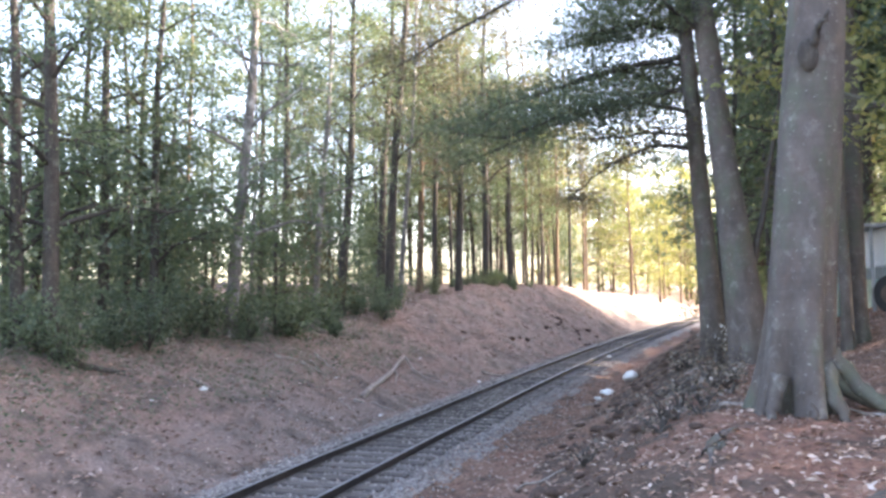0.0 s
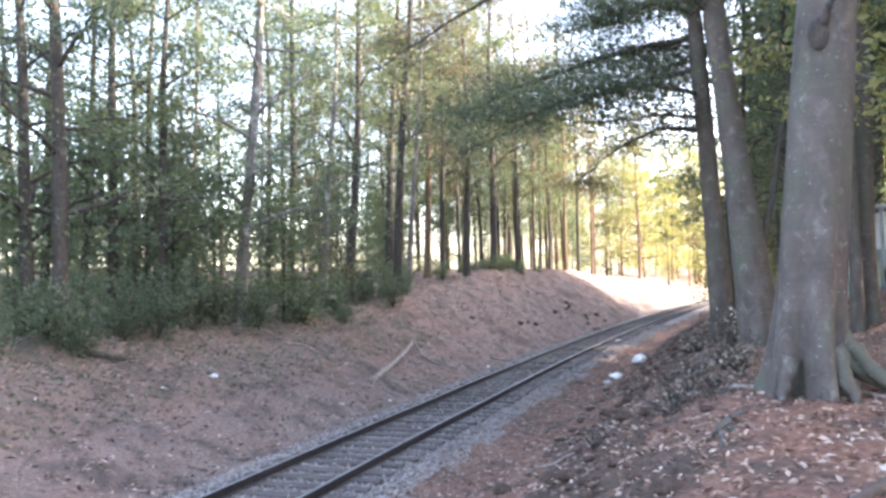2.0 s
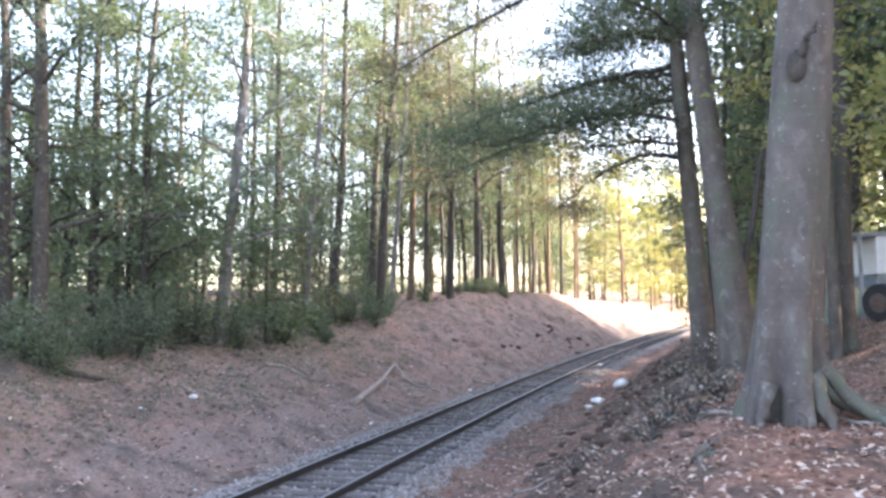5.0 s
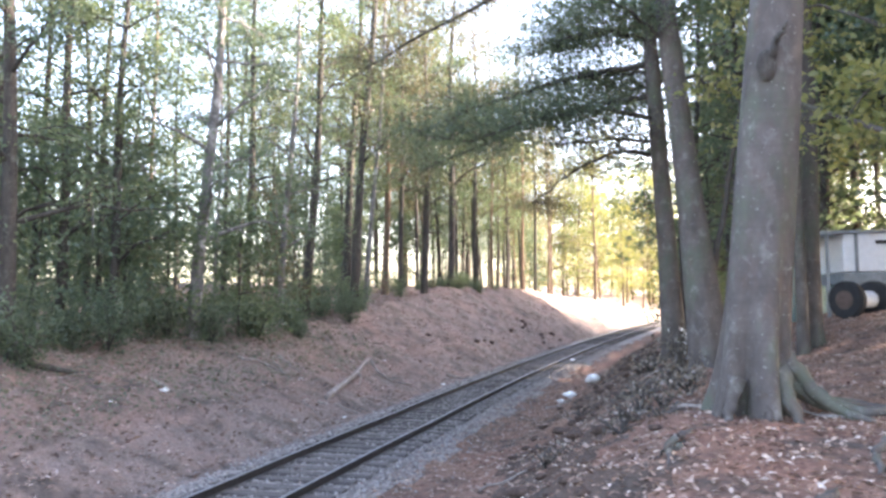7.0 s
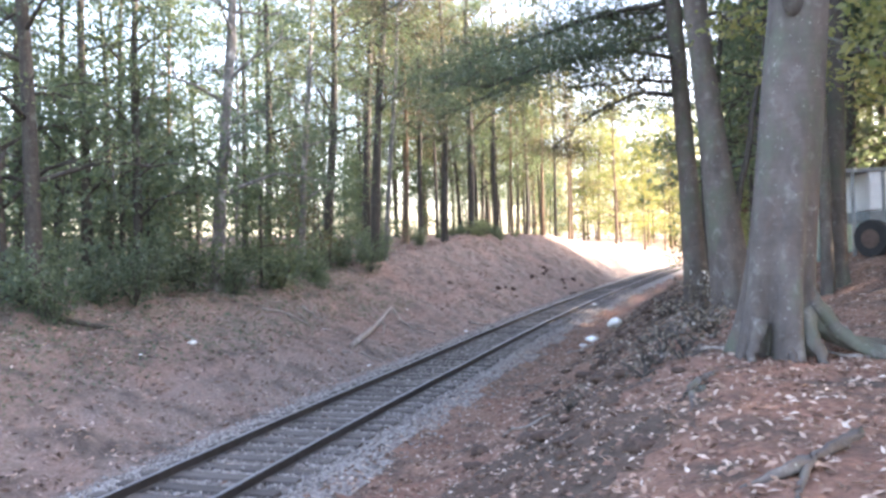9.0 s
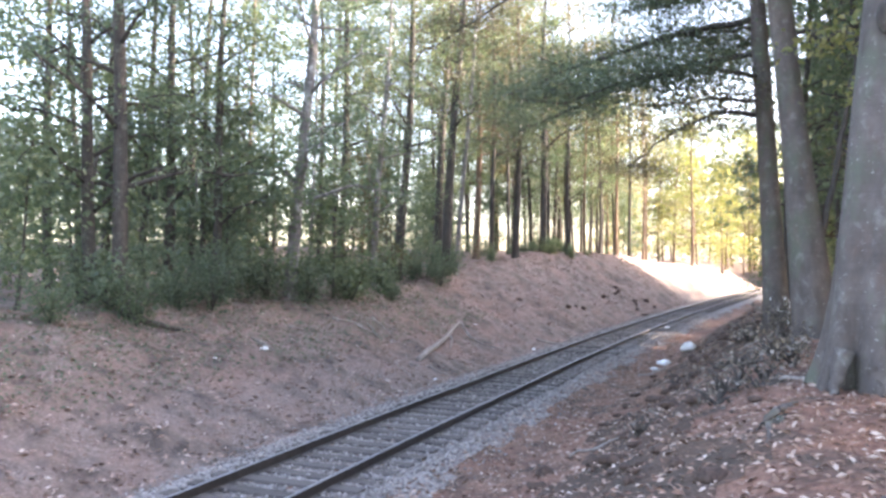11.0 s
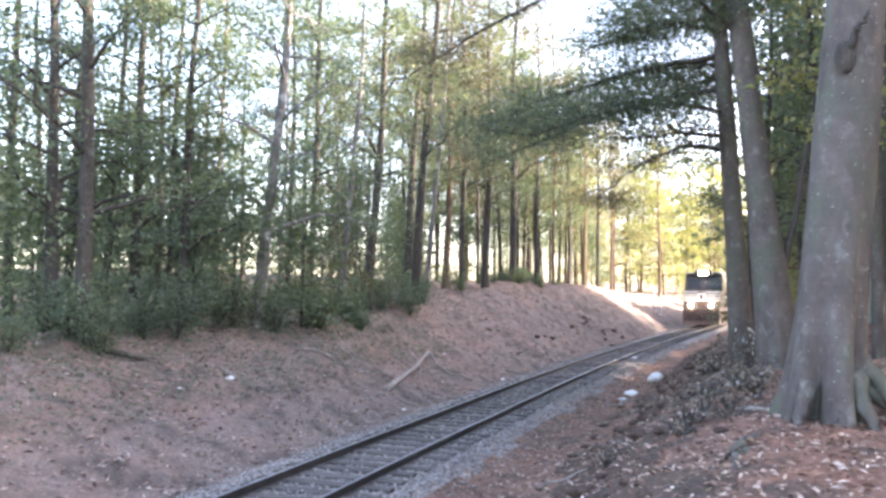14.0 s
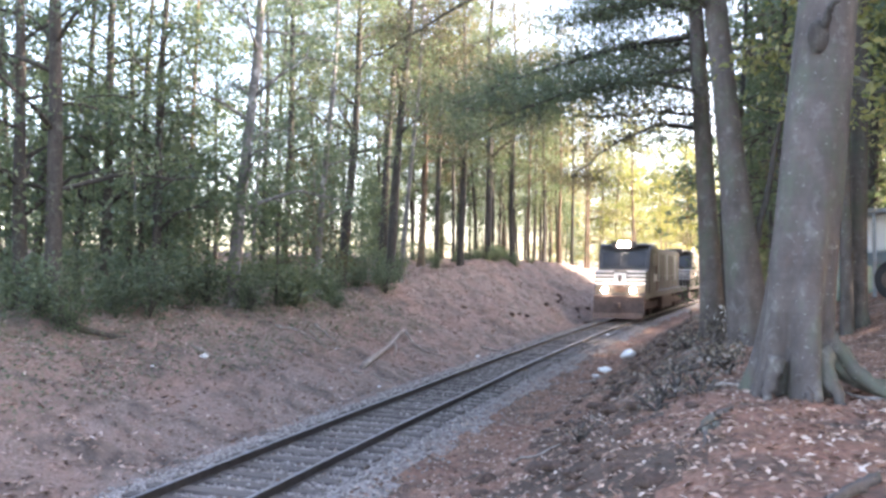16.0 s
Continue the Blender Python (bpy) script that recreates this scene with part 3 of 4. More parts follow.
# right of the line: trees at the edge of the yard, and added, mostly unseen tall trees beyond it that keep the low sun
# off
for x, y, k in [(15, 35, 4), (20, 38, 1), (24, 44, 0), (17, 43, 1), (36, 63, 5), (46, 60, 1), (34, 75, 4),
                (16, 34, 6), (18, 39, 6), (22, 45, 7)]:
    plant(k, x, y, 0.7)
# kinds 9 and 10 are added here just to shade the cutting
for x, y, k in [(9.8, 26.2, 0), (11.6, 31.5, 1), (10.8, 22.6, 0), (22, 41, 9), (25, 46.3, 9), (27.5, 51, 9), (26, 38, 10), (24.5, 40.5, 10), (28.5, 44, 10),
                (31, 47, 10), (30, 41, 10), (27, 34.5, 10), (34, 52, 10), (23.8, 36.2, 10), (30, 37, 10), (20, 36, 9), (17, 38.5, 9), (18.5, 42, 9), (20, 45.5, 9), (21.5, 49, 9), (23, 52.5, 9), (23.5, 43, 9), (29.5, 54, 9), (32, 50, 10), (25.5, 42.2, 10), (24.6, 50.4, 9), (25.4, 53.6, 9), (22, 46.8, 9), (26.3, 56.2, 9), (31.5, 57.5, 9), (23.6, 55.6, 9), (28.6, 58, 9), (27.4, 61, 10), (30.6, 60.6, 10), (33.6, 62.2, 9), (26.4, 59.2, 9), (35.5, 58.4, 10), (24, 30.2, 9), (28.4, 31.2, 9), (32.8, 32, 10), (24.4, 32.4, 9), (25.2, 58.3, 9), (27.2, 63, 9), (29.4, 59.6, 9), (31.4, 63.6, 9), (33.2, 60.4, 9), (29.2, 65, 9), (35.2, 64.2, 9)]:
    plant(k, x, y, 0.7)
# added young trees, hidden behind the bank's trunks, that shade track and train
for u in np.arange(37, 66, 1.5):
    x, y, h = on_line(u, rng.uniform(4.8, 7.0))
    plant(7 if rng.random() < 0.7 else 6, x, y, 0.6)
# all rows from here on are added out of view to block the sun
for x in (19.0, 23.5, 28.0):
    for y in np.arange(-16, 15 + 0.7 * x, 3.4):
        if y < 0.95 * x + 8 and math.degrees(math.atan2(x, y)) > 34.5:
            plant(10 if 17 < y < 34 else 9, x + rng.uniform(-1.2, 1.2), y + rng.uniform(-1, 1))
for x, y in ((21.2, 19), (21.4, 22.6), (21, 26), (21.6, 29.5), (25.8, 20.5), (26, 24), (25.7, 27.6), (26.2, 31), (30.5, 22), (30.8, 26), (30.6, 30), (30.4, 34)):
    plant(10, x, y, 0.9)
for k, y in enumerate(np.arange(11, 35, 2.4)):
    plant(9, max(21.5, 0.74 * y + 0.6) + (0.0, 1.9)[k % 2] + rng.uniform(-0.4, 0.4), y, 0.5)
for ob in STOCK:
    for child in list(ob.children):
        bpy.data.objects.remove(child)
    bpy.data.objects.remove(ob)


# the depth of the wood, where single trees merge
def far_wood(name, u_range, s_range, low, high, clumps, per, size, material, seed, label, start=0.2):
    """Loose clumps of leaves hung at uneven heights over a deep strip of ground."""
    rng = np.random.default_rng(seed)
    out = []
    for k in range(clumps):
        u, s = rng.uniform(*u_range), rng.uniform(*s_range)
        x, y, h = on_line(u, s)
        top = low + (high - low) * (0.55 + 0.75 * noise.noise((x * 0.12, y * 0.12, seed)))
        z = height(u, max(s, -60)) + start + max(top, 2.0) * rng.random() ** 0.8
        out.append(np.array((x, y, z)) + rng.normal(size=(per, 3)) * np.array((1.1, 1.1, 0.55)) * rng.uniform(0.6, 1.2))
    c = np.concatenate(out)
    ob = new(name, scatter_mesh(name, c, size * rng.uniform(0.6, 1.3, len(c)), material, rng, 0.3))
    return tagged(ob, label, "woodland", kind="stuff")


far_wood("far_woods", (-12, 34), (-46, -27), 4.0, 11.0, 420, 34, 0.15, M_LEAF_SHRUB, 51, "dense dim green foliage deep in the wood")
far_wood("far_woods", (14, 62), (-48, -26), 6.0, 19.0, 720, 34, 0.15, M_LEAF_GREEN, 52, "tall green foliage deep in the wood")
far_wood("far_woods", (-6, 44), (-31, -24), 3.0, 6.5, 190, 34, 0.12, M_LEAF_SHRUB, 54, "low green thicket deep in the wood")
# treetops in the olive leaves whose paleness stands for sun
far_wood("far_woods", (34, 74), (-30, -12), 9.0, 14.0, 700, 34, 0.16, M_LEAF_OLIVE, 55, "olive treetop foliage over the wood, paled in colour as sunlit", 13.0)
far_wood("far_woods", (96, 128), (-24, 4), 12.0, 26.0, 1500, 34, 0.2, M_LEAF_YELLOW, 53, "sunlit foliage beyond the bend, its leaf colour tinted sun-yellow")


# ---- the big grey trees at the top of the bank ----
def big_tree(name, base, lean, r0, tall, seed, label, flare, limbs=10, leaves=5000, leaf_material=M_LEAF_GREEN, first=0.55, reach=4.5, sides=22, groove=None, flare_run=0.3):
    low = at_ground(*base, 0.05)
    return tree(name, low, low + Vector((lean[0] * tall, lean[1] * tall, tall)), r0, M_BARK_GREY, leaf_material, seed, limbs=limbs, first=first, reach=reach,
                leaves=leaves, leaf_size=0.12, flare=flare, sides=sides, spread=0.7, label=label, group="trees on the bank", wander=0.003, groove=groove, flare_run=flare_run)


near_tree = big_tree("tree", (4.66, 10.3), (0.098, 0.0), 0.43, 24, 11, "large smooth grey-barked tree with flared mossy roots", 0.27, sides=72, groove=0.75, flare_run=0.7)
edge_tree = big_tree("tree", (7.22, 20.5), (-0.045, 0.0), 0.3, 18, 12, "grey leaning tree trunk at the edge of the bank", 0.25)
fork_tree = big_tree("tree", (6.82, 17.0), (-0.092, 0.02), 0.33, 20, 13, "thick grey tree leaning over its neighbour", 0.55, flare_run=1.7, groove=0.2)
big_tree("tree", (9.7, 18.0), (0.02, 0.0), 0.23, 15, 14, "slim grey tree behind the large trunk", 0.3)
big_tree("tree", (9.25, 17.6), (0.0, 0.0), 0.14, 14, 15, "thin grey stem beside another", 0.2)
tree("tree", at_ground(9.5, 13.4), at_ground(9.5, 13.4) + Vector((0, 0, 13)), 0.2, M_BARK_GREY, M_LEAF_YELLOW, 16, limbs=22, first=0.22, reach=3.6, leaves=11000,
     leaf_size=0.085, flare=0.3, spread=0.5, label="spreading tree with low yellow-green boughs", group="trees on the bank")


def bough(owner, points, r, leaf_material, leaves, seed, spread=0.5, size=0.046):
    """A named limb of a tree with side twigs and flat sprays of leaves, in world places."""
    rng = np.random.default_rng(seed)
    o = owner.location
    pts = [Vector(p) - o for p in points]
    fine = []
    for a, b in zip(pts, pts[1:]):
        for k in range(4):
            fine.append(a.lerp(b, k / 4) + Vector(rng.normal(size=3)) * 0.03)
    fine.append(pts[-1])
    n = len(fine)
    put("limb", mesh_from("limb", *tube(fine, [r * (1 - 0.8 * i / n) for i in range(n)], 7), M_BARK_DARK, True), owner)
    twigs, heads = [], []
    for k in range(14):
        i = rng.integers(n // 4, n)
        side = Vector((rng.normal(), rng.normal(), rng.normal() * 0.25)).normalized() * rng.uniform(0.7, 1.7)
        line = bent(fine[i], fine[i] + side, 0.06, rng, 4, 0.05)
        twigs.append(tube(line, [r * 0.28, r * 0.22, r * 0.16, r * 0.1, r * 0.05], 4))
        heads += line[1:]
    leaves = int(leaves * 2.2)
    if leaves:
        tagged(put("branchwork", mesh_from("branchwork", *joined(twigs), M_BARK_DARK, True), owner), kind="stuff")
        c = np.array(heads)[rng.integers(0, len(heads), leaves)] + rng.normal(size=(leaves, 3)) * np.array([1, 1, 0.4]) * spread
        tagged(put("foliage", scatter_mesh("foliage", c, size * rng.uniform(0.6, 1.3, leaves), leaf_material, rng, 0.3), owner), kind="stuff")


bough(edge_tree, [(7.0, 20.5, 8.0), (5.6, 20.2, 8.15), (4.5, 19.8, 8.05), (3.2, 19.4, 7.7), (1.7, 19.0, 7.1), (0.4, 18.8, 7.2)], 0.07, M_LEAF_BOUGH, 4600, 21, 0.7)
bough(edge_tree, [(7.0, 20.5, 7.45), (5.4, 20.4, 7.4), (3.9, 20.3, 7.25)], 0.05, M_LEAF_BROWN, 1000, 22, 0.35)
bough(edge_tree, [(6.9, 20.5, 9.6), (4.5, 21.5, 9.4), (2.5, 22.0, 8.8), (0.3, 22.4, 8.1)], 0.09, M_LEAF_BOUGH, 3600, 23, 0.65)
bough(edge_tree, [(6.9, 20.5, 8.7), (5.0, 23.0, 8.8), (3.0, 25.0, 8.4), (0.5, 26.5, 7.6)], 0.08, M_LEAF_BOUGH, 3600, 24, 0.65)
bough(edge_tree, [(6.9, 20.5, 10.6), (5.0, 22.5, 10.9), (3.6, 24.0, 10.8)], 0.08, M_LEAF_BOUGH, 2600, 25)
bough(edge_tree, [(7.0, 20.5, 7.0), (6.3, 23.0, 7.6), (5.6, 26.0, 7.4), (4.9, 29.0, 6.8)], 0.07, M_LEAF_BROWN, 3000, 26, 0.6)
bough(edge_tree, [(7.0, 20.5, 9.0), (7.4, 24.0, 9.8), (8.0, 28.0, 9.8)], 0.08, M_LEAF_BOUGH, 3000, 27, 0.6)
bough(edge_tree, [(6.8, 20.5, 12.2), (3.0, 23.0, 12.5), (0.0, 24.2, 11.4), (-2.0, 25.0, 10.3)], 0.08, M_LEAF_BROWN, 3000, 33, 0.7)
bough(edge_tree, [(6.75, 20.5, 10.2), (5.6, 21.0, 10.7), (4.4, 21.4, 10.5)], 0.07, M_LEAF_BOUGH, 2200, 41, 0.6)
bough(edge_tree, [(6.7, 20.5, 11.6), (5.6, 21.6, 11.7), (4.6, 22.6, 11.2)], 0.07, M_LEAF_BOUGH, 2200, 42, 0.6)
bough(edge_tree, [(6.8, 20.5, 9.3), (6.0, 22.4, 9.8), (5.2, 24.2, 9.9)], 0.06, M_LEAF_BOUGH, 2000, 43, 0.6)
bough(fork_tree, [(6.1, 17.1, 8.2), (6.6, 17.0, 8.1), (7.0, 17.0, 8.0), (7.35, 17.0, 7.85), (7.67, 17.0, 7.62)], 0.05, M_LEAF_BOUGH, 0, 28)
bough(fork_tree, [(6.1, 17.2, 9.0), (5.2, 17.0, 9.7), (4.2, 16.5, 9.9)], 0.06, M_LEAF_BOUGH, 1500, 29)
bough(fork_tree, [(6.75, 17.0, 2.9), (6.99, 16.95, 3.92), (7.27, 16.95, 5.42), (7.5, 16.9, 6.68), (7.7, 16.9, 7.9)], 0.1, M_LEAF_BOUGH, 0, 31)
bough(near_tree, [(4.9, 10.1, 6.2), (4.95, 9.85, 6.4), (5.03, 9.78, 6.6), (5.1, 9.74, 6.75)], 0.075, M_LEAF_BOUGH, 0, 30)


# ---- locomotive ----
def locomotive():
    """A road diesel: local +y points forward, the rails lie at z = 0, the origin under the front end."""
    loco = new("locomotive")
    part("frame", boxes((-1.5, 1.5, -20.6, -0.5, 1.25, 1.62), bevel=0.03), M_BLACKPAINT, loco)
    part("nose", prism([(-0.95, 1.62), (-0.75, 2.0), (-0.85, 2.95), (-1.9, 3.1), (-1.9, 1.62)], -1.56, 1.56, 0.06), M_BLACKPAINT, loco)
    part("cab", prism([(-1.9, 1.62), (-1.85, 3.1), (-2.25, 4.25), (-2.6, 4.62), (-4.9, 4.62), (-4.9, 1.62)], -1.6, 1.6, 0.07), M_BLACKPAINT, loco)
    part("hood", prism([(-4.9, 1.62), (-4.9, 4.5), (-19.6, 4.5), (-19.9, 4.3), (-19.9, 1.62)], -0.95, 0.95, 0.05), M_BLACKPAINT, loco)
    part("cab_roof", prism([(-2.1, 4.6), (-2.15, 4.68), (-4.95, 4.76), (-4.95, 4.6)], -1.45, 1.45, 0.03), M_STEEL_GREY, loco, "grey cab roof")
    part("nose_door", boxes((-0.36, 0.36, -1.0, -0.72, 1.68, 2.06), bevel=0.02), M_PILOT, loco)
    for x in (-1.61, 1.61):
        part("cab_door", boxes((x - 0.02, x + 0.02, -4.8, -4.35, 1.7, 4.1), bevel=0.01), M_PILOT, loco)
    part("plough", prism([(-0.3, 0.62), (0.12, 0.12), (-0.2, 0.1), (-0.5, 0.62)], -1.5, 1.5, 0.02), M_PILOT, loco, "snow plough browned by painted-in flare")
    lamp_box = part("number_board", boxes((-0.75, 0.75, -2.35, -2.0, 4.4, 4.85), bevel=0.04), M_BLACKPAINT, loco)
    part("headlight", rod(rod(bmesh.new(), (-0.19, -2.1, 4.64), (-0.19, -1.96, 4.64), 0.19, 18), (0.19, -2.1, 4.64), (0.19, -1.96, 4.64), 0.19, 18), M_LAMP, lamp_box, "lit twin headlight")
    for x in (-0.85, 0.85):
        part("ditch_light", rod(bmesh.new(), (x, -0.5, 1.8), (x, -0.28, 1.8), 0.17, 16), M_DITCH, loco, "lit ditch light")
    part("pilot", prism([(-0.55, 1.5), (-0.35, 1.45), (-0.1, 0.2), (-0.5, 0.15), (-0.9, 1.2)], -1.52, 1.52, 0.02), M_PILOT, loco, "dark pilot plate browned by painted-in flare")
    part("coupler", boxes((-0.14, 0.14, -0.6, 0.35, 0.75, 1.05), bevel=0.03), M_PILOT, loco)
    for z in (2.16, 2.4, 2.64, 2.88):
        for x in (-1.55, 0.4):
            part("stripe", boxes((x, x + 1.15, -0.92, -0.72 - 0.1 * (z - 2), z, z + 0.11)), M_WHITE, loco, "white nose stripe")
    emblem = part("emblem", boxes((-0.36, 0.36, -0.9, -0.735, 2.14, 2.86)), M_WHITE, loco, "pale painted emblem")
    part("mark", prism([(-0.731, 2.3), (-0.731, 2.7), (-0.74, 2.7), (-0.74, 2.3)], -0.1, 0.12, 0.0), M_BLACKPAINT, emblem, "dark mark")
    for x in (-0.78, 0.78):
        part("windshield", prism([(-1.87, 3.3), (-2.16, 4.14), (-2.2, 4.14), (-1.95, 3.3)], x - 0.55, x + 0.55), M_GLASSY, loco)
    for x in (-1.61, 1.61):
        part("side_window", boxes((x - 0.02, x + 0.02, -4.3, -2.7, 3.3, 4.1), bevel=0.01), M_GLASSY, loco)
        part("number_plate", boxes((x - 0.015, x + 0.015, -4.5, -3.4, 2.3, 2.75)), M_WHITE, loco, "white painted mark")
    for k in range(9):
        for x in (-0.96, 0.96):
            part("grille", boxes((x - 0.02, x + 0.02, -6.9 - 1.4 * k, -5.7 - 1.4 * k, 2.2, 4.1), bevel=0.02), M_STEEL_GREY if k % 3 == 2 else M_BLACKPAINT, loco)
    for x in (-1.46, 1.46):
        bm = bmesh.new()
        rod(bm, (x, -5.0, 2.6), (x, -20.4, 2.6), 0.02, 6)
        for k in range(9):
            rod(bm, (x, -5.2 - 1.85 * k, 1.6), (x, -5.2 - 1.85 * k, 2.6), 0.018, 6)
        part("handrail", bm, M_STEEL_GREY, loco)
    part("fuel_tank", boxes((-1.4, 1.4, -12.9, -8.0, 0.35, 1.25), bevel=0.12), M_PILOT, loco)
    for y in (-4.4, -16.4):
        bogie = part("bogie", boxes((-1.25, -1.05, y - 2.7, y + 2.7, 0.55, 0.95), (1.05, 1.25, y - 2.7, y + 2.7, 0.55, 0.95), (-1.05, 1.05, y - 0.4, y + 0.4, 0.55, 1.24), bevel=0.04), M_PILOT, loco)
        for dy in (-2.0, 0.0, 2.0):
            bm = rod(bmesh.new(), (-0.9, 0, 0), (0.9, 0, 0), 0.09, 10)
            for x in (-0.75, 0.75):
                rod(bm, (x - 0.07, 0, 0), (x + 0.07, 0, 0), 0.5, 24)
                rod(bm, (x * 1.05 - 0.05, 0, 0), (x * 1.05 + 0.05, 0, 0), 0.2, 10)
            wheelset = part("wheelset", bm, M_PILOT, bogie)
            wheelset.location = (0, y + dy, 0.5)
            WHEELSETS.append((wheelset, y + dy))
    return tagged(loco, "dark road diesel locomotive with white nose stripes and lit headlights", "locomotive")


WHEELSETS = []
loco = locomotive()
LEAD_WHEELS = list(WHEELSETS)
second = copy_thing(loco, pose(0, 0, 0))
second["label"] = "dark second diesel locomotive coupled behind the first"
for o in second.children_recursive:
    if o.name.startswith(("headlight", "ditch_light")):
        o.data = o.data.copy()
        o.data.materials[0] = M_GLASSY
        o["label"] = "unlit lamp"
REAR_WHEELS = [(o, o.location.y) for o in second.children_recursive if o.name.startswith("wheelset")]
SPEED = 11.5
FRONT_AT_END = 33.8


def loco_pose(t, behind=0.0):
    u = FRONT_AT_END + behind + SPEED * (16.0 - t)
    ax, ay, h = on_line(u + 4.4)
    bx, by, h = on_line(u + 16.4)
    d = Vector((ax - bx, ay - by, 0)).normalized()
    p = Vector((ax, ay, 0)) + d * 4.4
    slope = math.degrees(math.atan2(grade(u + 4.4) - grade(u + 16.4), 12.0))
    return pose(p.x, p.y, grade(u + 4.4), slope, 0, math.degrees(math.atan2(-d.x, d.y)))


# ---- roots of the large tree ----
def surface_root(owner, points, r, label="", seed=0):
    """A root that follows the ground; points are (x, y) with the base level taken from the ground."""
    rng = np.random.default_rng(seed)
    fine = []
    for (ax, ay, ah), (bx, by, bh) in zip(points, points[1:]):
        for k in range(4):
            t = k / 4
            x, y = ax + (bx - ax) * t + rng.normal() * 0.015, ay + (by - ay) * t + rng.normal() * 0.015
            fine.append(Vector((x, y, level(x, y) + ah + (bh - ah) * t)))
    x, y, z = points[-1]
    fine.append(Vector((x, y, level(x, y) + z)))
    if owner:
        fine = [p - owner.location for p in fine]
    n = len(fine)
    v, f = tube(fine, [r * (1 - 0.72 * i / n) for i in range(n)], 9, lambda i, a: 1 + 0.12 * math.sin(3 * a + i) + 0.1 * math.sin(5 * a - 1.7 * i))
    return put("root", mesh_from("root", v, f, M_BARK_GREY, True), owner, label)


surface_root(near_tree, [(5.0, 10.15, 0.45), (5.35, 9.95, 0.24), (5.8, 9.75, 0.05), (6.3, 9.6, 0.0), (6.9, 9.35, -0.05)], 0.13, seed=1)
surface_root(near_tree, [(5.05, 10.3, 0.4), (5.5, 10.25, 0.18), (6.3, 10.3, 0.05), (7.2, 10.1, -0.04)], 0.1, seed=2)
surface_root(near_tree, [(5.05, 10.1, 0.75), (5.3, 9.9, 0.34), (5.55, 9.6, 0.08), (5.75, 9.2, -0.03)], 0.13, seed=6)
surface_root(near_tree, [(5.1, 10.4, 0.7), (5.5, 10.5, 0.3), (6.0, 10.75, 0.06), (6.7, 11.0, -0.04)], 0.14, seed=7)
surface_root(near_tree, [(4.62, 9.92, 0.6), (4.58, 9.7, 0.2), (4.55, 9.5, -0.03)], 0.12, seed=3)
surface_root(near_tree, [(4.88, 9.95, 0.6), (4.92, 9.7, 0.22), (4.96, 9.5, -0.03)], 0.14, seed=4)
surface_root(near_tree, [(4.36, 10.05, 0.5), (4.22, 9.92, 0.2), (4.08, 9.75, -0.03)], 0.13, seed=5)
for i, pts in enumerate([[(5.2, 7.7, -0.01), (5.0, 7.3, 0.03), (4.7, 7.0, 0.02), (4.5, 6.5, -0.04)], [(5.3, 8.2, -0.02), (4.7, 7.6, 0.02), (4.3, 6.9, 0.0), (4.0, 6.2, -0.03)],
                         [(3.0, 8.3, -0.02), (2.7, 7.9, 0.03), (2.45, 7.3, -0.03)], [(4.4, 6.9, -0.02), (4.1, 6.0, 0.03), (3.6, 5.2, -0.02)],
                         [(3.3, 8.9, -0.02), (2.9, 8.35, 0.05), (2.4, 7.7, -0.02)], [(3.3, 5.9, -0.01), (2.9, 5.5, 0.03), (2.5, 5.05, 0.03), (2.1, 4.4, -0.02)], [(2.5, 5.05, 0.02), (2.2, 4.8, 0.02), (1.9, 4.75, -0.02)]]):
    tagged(surface_root(None, pts, 0.06, seed=20 + i), "bare grey tree root breaking the leaf litter", "root", "surface roots")


bm = bmesh.new()
bmesh.ops.create_uvsphere(bm, u_segments=14, v_segments=8, radius=0.15, matrix=Matrix.Diagonal((1, 0.4, 1.5, 1)))
knot = part("knot", bm, M_BARK_DARK, near_tree, "dark hollow knot", True)
knot.location = Vector((4.9, 9.96, 6.22)) - near_tree.location


# ---- shrubs, weeds and clods ----
def shrub(x, y, tall, wide, leaf_material, leaves, seed, label, size=0.07, group="shrubs of the wood's edge"):
    rng = np.random.default_rng(seed)
    p = at_ground(x, y, 0.03)
    root = new("shrub")
    root.location = p
    stems, heads = [], []
    for k in range(9):
        a = rng.uniform(0, 6.28)
        end = Vector((math.cos(a) * wide * rng.uniform(0.3, 1), math.sin(a) * wide * rng.uniform(0.3, 1), tall * rng.uniform(0.5, 1.0)))
        line = bent((0, 0, 0), end, 0.1 * tall, rng, 5, 0.04)
        stems.append(tube(line, [0.022 * (1 - 0.8 * q / 5) for q in range(6)], 4))
        heads += line[1:]
    tagged(put("branchwork", mesh_from("branchwork", *joined(stems), M_BARK_DARK, True), root), kind="stuff")
    c = np.array(heads)[rng.integers(0, len(heads), leaves)] + rng.normal(size=(leaves, 3)) * np.array([0.3, 0.3, 0.22]) * max(wide, 0.5)
    c[:, 2] = np.maximum(c[:, 2], 0.03)
    put("foliage", scatter_mesh("foliage", c, size * rng.uniform(0.6, 1.4, leaves), leaf_material, rng, 0.2), root)
    return tagged(root, label, "shrub", group)


